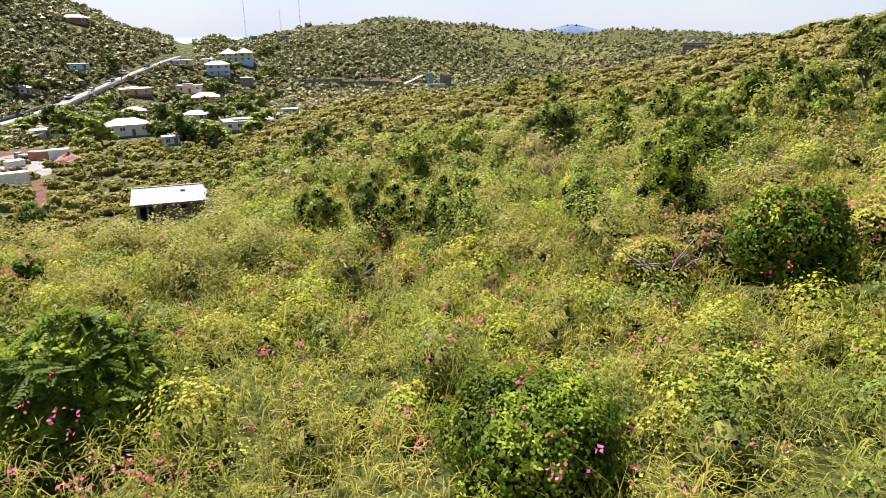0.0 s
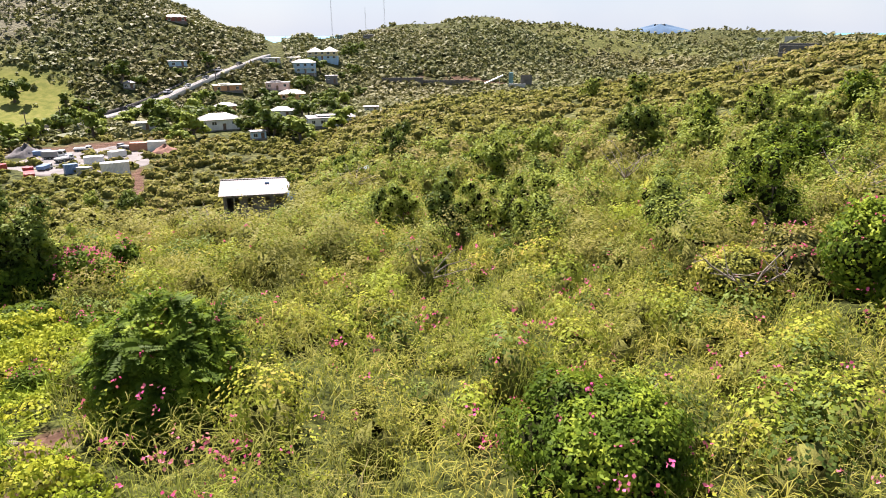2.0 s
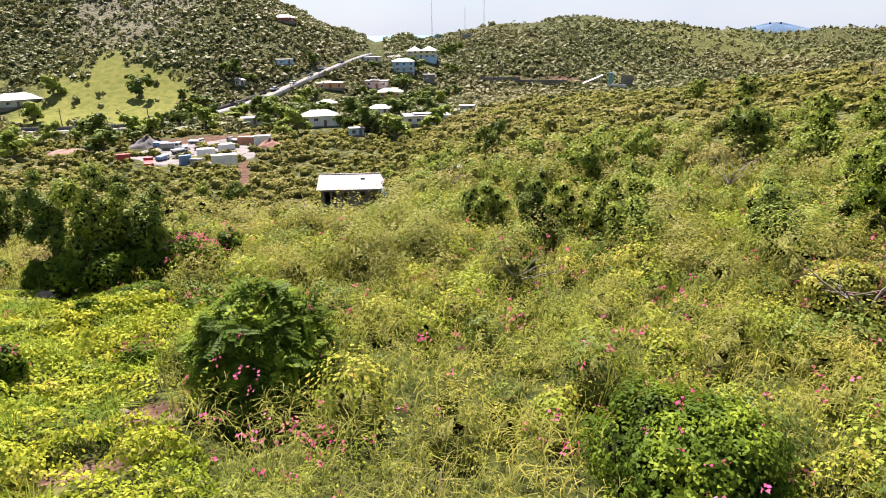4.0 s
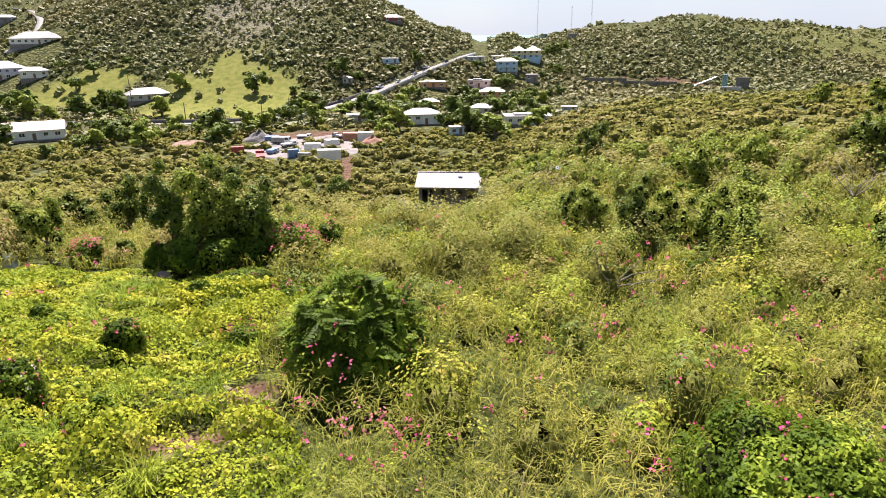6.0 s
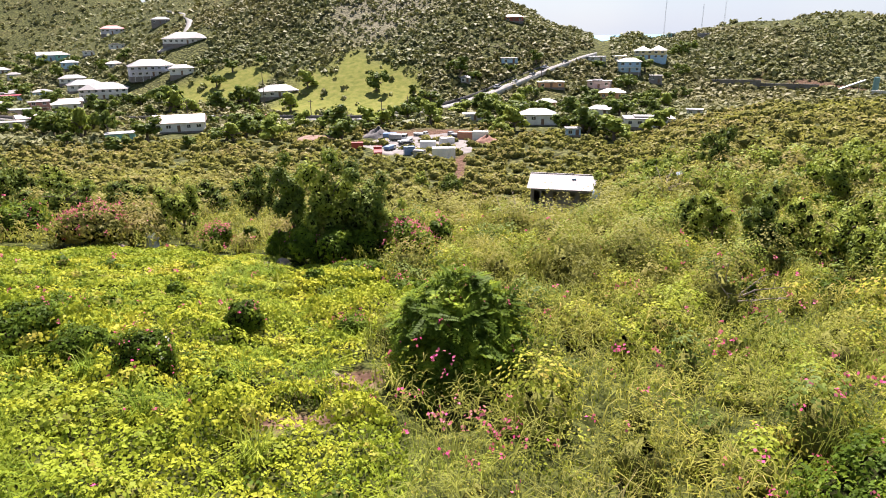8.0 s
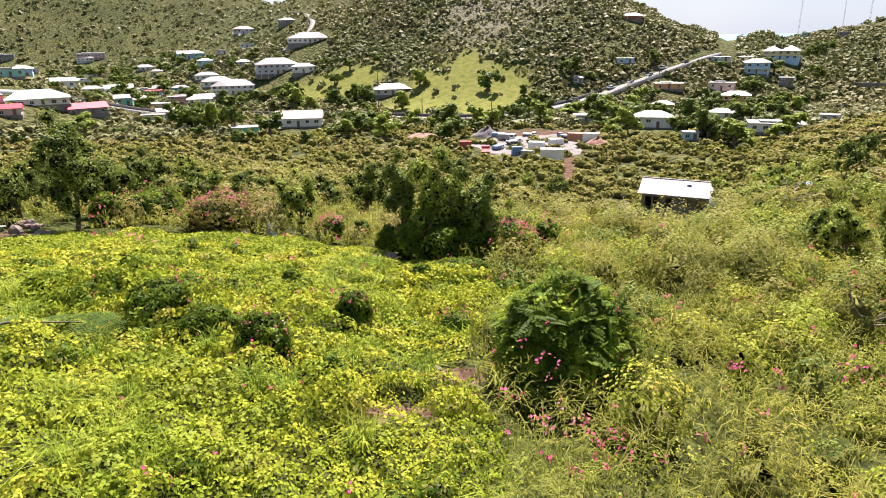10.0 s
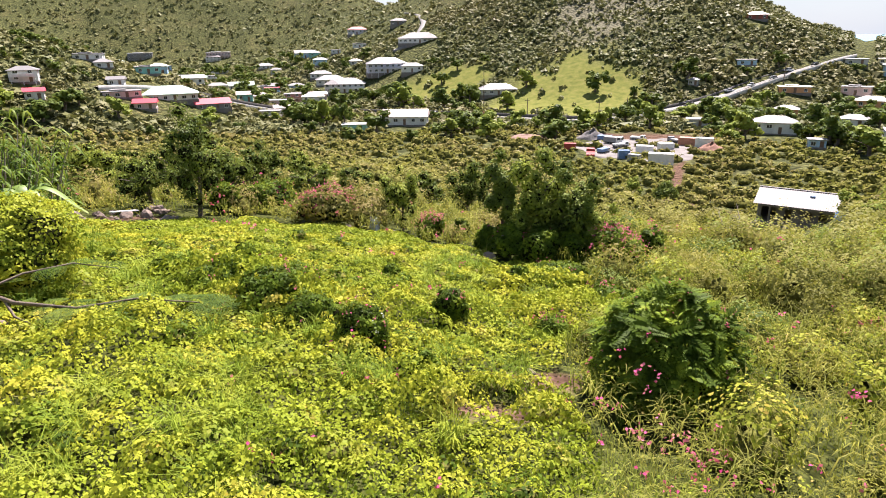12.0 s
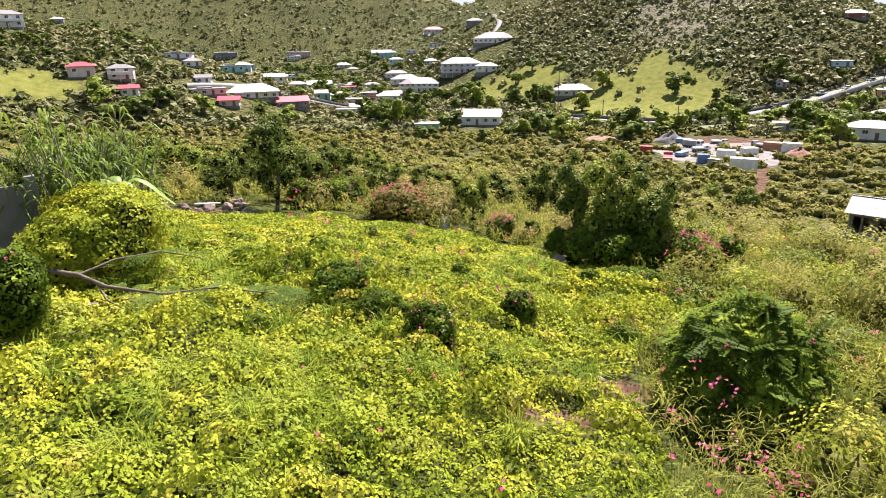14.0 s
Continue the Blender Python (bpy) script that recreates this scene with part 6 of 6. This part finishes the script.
for i, (count, r0, r1, n, leaf) in enumerate(((78000, 225, 470, 9, 0.54), (42000, 470, 1150, 7, 0.6))):
    x, y, az, r = spread(count, -40, 106, r0, r1, 43 + i, lambda x, y, az, r: open_ground(x, y) * clear(x, y, 0.8) * facing(x, y) * np.clip(0.95 + 0.5 * wave(x, y, 60, 23), 0.5, 1), (0.9, 0.6)[i])
    q = np.random.default_rng(53 + i)
    low = np.clip((-12 - ground(x, y)) / 8, 0, 1)
    w = (1.3 + 2.3 * q.uniform(0, 1, len(x)) ** 2 + low * 0.8 * q.uniform(0, 1, len(x))) * (1.12 if i == 0 else 1 + r / 1300)
    shrubs("far_woods", x, y, w, w * q.uniform(0.4, 0.75, len(x)), np.full(len(x), n), leaf * w, WOODS, ("scrubby woods on the hills round the valley", "wooded green hills far behind the valley")[i], 0.6, 63 + i, "woods", 0.0)

# ---- ground cover near by ----
def lumps(x, y, size, high, seed):
    """Height of a thicket with rounded tops and sharp hollows."""
    return high * (np.abs(wave(x, y, size, seed)) ** 0.8 * np.clip(0.65 + 0.6 * wave(x, y, size * 3.1, seed + 1), 0.12, 1.3) + 0.28 * np.abs(wave(x, y, size * 0.36, seed + 2)))


def blanket(name, x, y, r, canopy, size, aspect, material, label, category, seed, rough=0.3):
    """Leaves laid over a lumpy surface above the ground."""
    q = np.random.default_rng(seed)
    e = 0.06
    h = canopy(x, y)
    nx, ny = (h - canopy(x + e, y)) / e, (h - canopy(x, y + e)) / e
    N = unit(np.stack([np.clip(nx, -2, 2), np.clip(ny, -2, 2), np.ones(len(x))], -1) + rough * q.normal(size=(len(x), 3)))
    P = np.stack([x, y, ground(x, y) + 0.02 + h * q.uniform(0.72, 1.04, len(x))], -1)
    me = mesh_from(name, *leaf_quads(P, N, size * q.uniform(0.65, 1.4, len(x)), aspect, q), material)
    return tagged(new(name, me), label, category, kind="stuff")


def carpet(x, y):
    """Height of the vines in the clearing, heaped up in a row of mounds."""
    h = lumps(x, y, 2.6, 0.62, 70) * np.clip(1.35 - np.hypot(x, y) / 26, 0.3, 1)
    for az, r, w, top in ((67.2, 15.6, 1.2, 0.45), (70.8, 17.0, 1.5, 0.5), (74.6, 19.2, 1.3, 0.45), (64.3, 13.6, 0.7, 0.3), (72, 18.6, 1.0, 0.4), (57.5, 10.0, 0.7, 0.35), (41.5, 17.5, 1.6, 0.6), (44.5, 21.8, 1.5, 0.5)):
        cx, cy = polar(az, r)
        h = h + top * np.clip(1.25 - np.hypot(x - cx, y - cy) / w + 0.35 * wave(x, y, 0.9, 71), 0, 1) ** 0.6
    return h


x, y, az, r = spread(215000, 34, 104, 2.0, 35, 44, lambda x, y, az, r: in_clearing(x, y, az, r) * (1 - 0.95 * cover(x, y)[1]), 0.62)
blanket("ground_cover", x, y, r, lambda x, y: 0.04 + carpet(x, y), 0.042 + 0.0031 * r, 0.8, CARPET, "carpet of yellow green creeping vine leaves", "ground cover", 54, 0.5)
x, y, az, r = spread(70000, 34, 104, 4.5, 34, 45, lambda x, y, az, r: in_clearing(x, y, az, r) * np.clip(0.15 + 0.8 * wave(x, y, 3.1, 27), 0, 1) * (1 - cover(x, y)[1]), 0.7)
P = np.stack([x, y, ground(x, y)], -1)
q = np.random.default_rng(55)
me = mesh_from("short_grass", *blades(P, q.uniform(0.12, 0.42, len(x)), 0.007 + 0.0007 * r, q.uniform(0.3, 1.0, len(x)), q), LUSH)
tagged(new("short_grass", me), "tufts of short grass among the vines", "grass", kind="stuff")

x, y, az, r = spread(80, 38, 98, 6.0, 24, 145, in_clearing, 0.75)
q = np.random.default_rng(155)
k = np.repeat(np.arange(len(x)), 75)
P = np.column_stack([x[k] + q.normal(size=len(k)) * 0.13, y[k] + q.normal(size=len(k)) * 0.13, np.zeros(len(k))])
P[:, 2] = ground(P[:, 0], P[:, 1])
me = mesh_from("grass_tufts", *blades(P, q.uniform(0.35, 0.85, len(k)), 0.006 + 0.0008 * r[k], q.uniform(0.4, 1.2, len(k)), q), LUSH)
tagged(new("grass_tufts", me), "tall tufts of grass standing in the vines", "grass", kind="stuff")
for i, (count, material, label) in enumerate(((150, VINE, "low heaps of vine in the clearing"), (90, BUSH, "dark low weeds in the clearing"))):
    x, y, az, r = spread(count, 40, 98, 6.0, 27, 345 + i, lambda x, y, az, r: in_clearing(x, y, az, r) * roomy(x, y) * (1 - cover(x, y)[1]), 0.75)
    q = np.random.default_rng(355 + i)
    w = q.uniform(0.4, 1.2, len(x))
    size = 0.045 + 0.0028 * r
    shrubs("low_weeds", x, y, w, w * q.uniform(0.35, 0.6, len(x)), enough(w, size, 1.2), size * 1.15, material, label, 0.75, 365 + i, "weeds", 0.5, True)


def wild(x, y, az, r):
    return (1 - in_clearing(x, y, az, r)) * (1 - cover(x, y)[1]) * roomy(x, y)


x, y, az, r = spread(150000, -50, 110, 1.5, 52, 46, lambda x, y, az, r: wild(x, y, az, r) * np.clip(0.28 - 0.9 * wave(x, y, 4.5, 29), 0.05, 1), 0.6)
q = np.random.default_rng(56)
P = np.stack([x, y, ground(x, y)], -1)
P[:, 2] += 0.5 * lumps(x, y, 3.4, 1.0, 80)
me = mesh_from("tall_grass", *blades(P, q.uniform(0.35, 0.95, len(x)), 0.004 + 0.00072 * r, q.uniform(0.2, 0.9, len(x)), q), GRASS)
tagged(new("tall_grass", me), "tall wild grass, partly dry, on the slope", "grass", kind="stuff")
x, y, az, r = spread(105000, -50, 110, 1.5, 50, 47, wild, 0.62)
blanket("weeds", x, y, r, lambda x, y: 0.06 + lumps(x, y, 3.4, 1.0, 80), 0.034 + 0.0034 * r, 0.5, WEED, "thick low weeds between the shrubs", "weeds", 57, 0.42)
x, y, az, r = spread(12000, -46, 100, 4.8, 50, 147, lambda x, y, az, r: wild(x, y, az, r) * np.clip(0.62 + 0.6 * wave(x, y, 4.5, 29), 0.12, 1), 0.62)
q = np.random.default_rng(157)
h = q.uniform(0.45, 1.0, len(x)) * (1 + r / 70)
k = np.repeat(np.arange(len(x)), 11)
u = q.uniform(0.12, 1.0, len(k))
lean = q.normal(size=(len(x), 2)) * 0.28
P = np.stack([x, y, ground(x, y) + 0.45 * lumps(x, y, 3.4, 1.0, 80)], -1)[k]
P = P + np.column_stack([lean[k] * (h[k] * u)[:, None], h[k] * u * 0.9])
L = h[k] * (0.46 - 0.28 * u) * q.uniform(0.8, 1.2, len(k))
me = mesh_from("weeds", *blades(P, L * 0.8, L * 0.035 + 0.0006 * r[k], q.uniform(0.8, 1.9, len(k)), q), SPRIG)
tagged(new("weeds", me), "feathery young shrubs and weeds on the slope", "weeds", kind="stuff")
for i, (count, r0, r1, material, label) in enumerate(((620, 9.0, 40, VINE, "low shrubs smothered in sunlit vine"), (480, 8.0, 44, DARK, "low dark green shrubs in the tall grass"), (560, 6.5, 44, SPRIG, "olive brush with small leaves on the slope"))):
    x, y, az, r = spread(count, -44, 40, r0, r1, 247 + i, lambda x, y, az, r: wild(x, y, az, r) * np.clip(0.5 + 0.8 * wave(x, y, 5.5, 90 + i), 0.05, 1), 0.8)
    q = np.random.default_rng(257 + i)
    w = (0.7 + 1.3 * q.uniform(0, 1, len(x)) ** 1.5) * (0.8 + r / 60)
    size = (0.05, 0.055, 0.04)[i] + 0.0026 * r
    shrubs("thicket", x, y, w, w * q.uniform(0.55, 0.95, len(x)), enough(w, size, 1.25), size * 1.15, material, label, (0.7, 0.6, 0.35)[i], 267 + i, "thicket", 0.5, True)
x, y, az, r = spread(90000, -44, 42, 4.5, 44, 48, lambda x, y, az, r: wild(x, y, az, r) * np.clip(0.15 + 1.2 * wave(x, y, 4.4, 30), 0.0, 1), 0.6)
q = np.random.default_rng(58)
blanket("creeping_vine", x, y, r, lambda x, y: 0.12 + lumps(x, y, 3.4, 1.35, 80), 0.034 + 0.0028 * r, 0.75, VINE, "sunlit vine leaves trailing over the weeds", "vine", 58, 0.28)
x, y, az, r = spread(6500, -44, 75, 5.5, 42, 49, lambda x, y, az, r: np.clip(0.8 * wave(x, y, 6.0, 32) - 0.1, 0.02, 1) * np.where(in_clearing(x, y, az, r) > 0, 0.35, 1), 0.6)
q = np.random.default_rng(59)
P = np.repeat(np.stack([x, y, ground(x, y) + np.where(in_clearing(x, y, az, r) > 0, 0.12 + lumps(x, y, 2.6, 0.42, 70), 0.2 + lumps(x, y, 3.4, 1.3, 80)) * q.uniform(0.95, 1.2, len(x))], -1), 5, 0)
P = P + q.normal(size=P.shape) * 0.05
me = mesh_from("wild_flowers", *leaf_quads(P, unit(q.normal(size=P.shape) + [0, 0, 0.5]), 0.05 + 0.0022 * np.repeat(r, 5), 0.85, q), PINK)
tagged(new("wild_flowers", me), "scattered sprays of pink flowering vine", "flowers", kind="stuff")
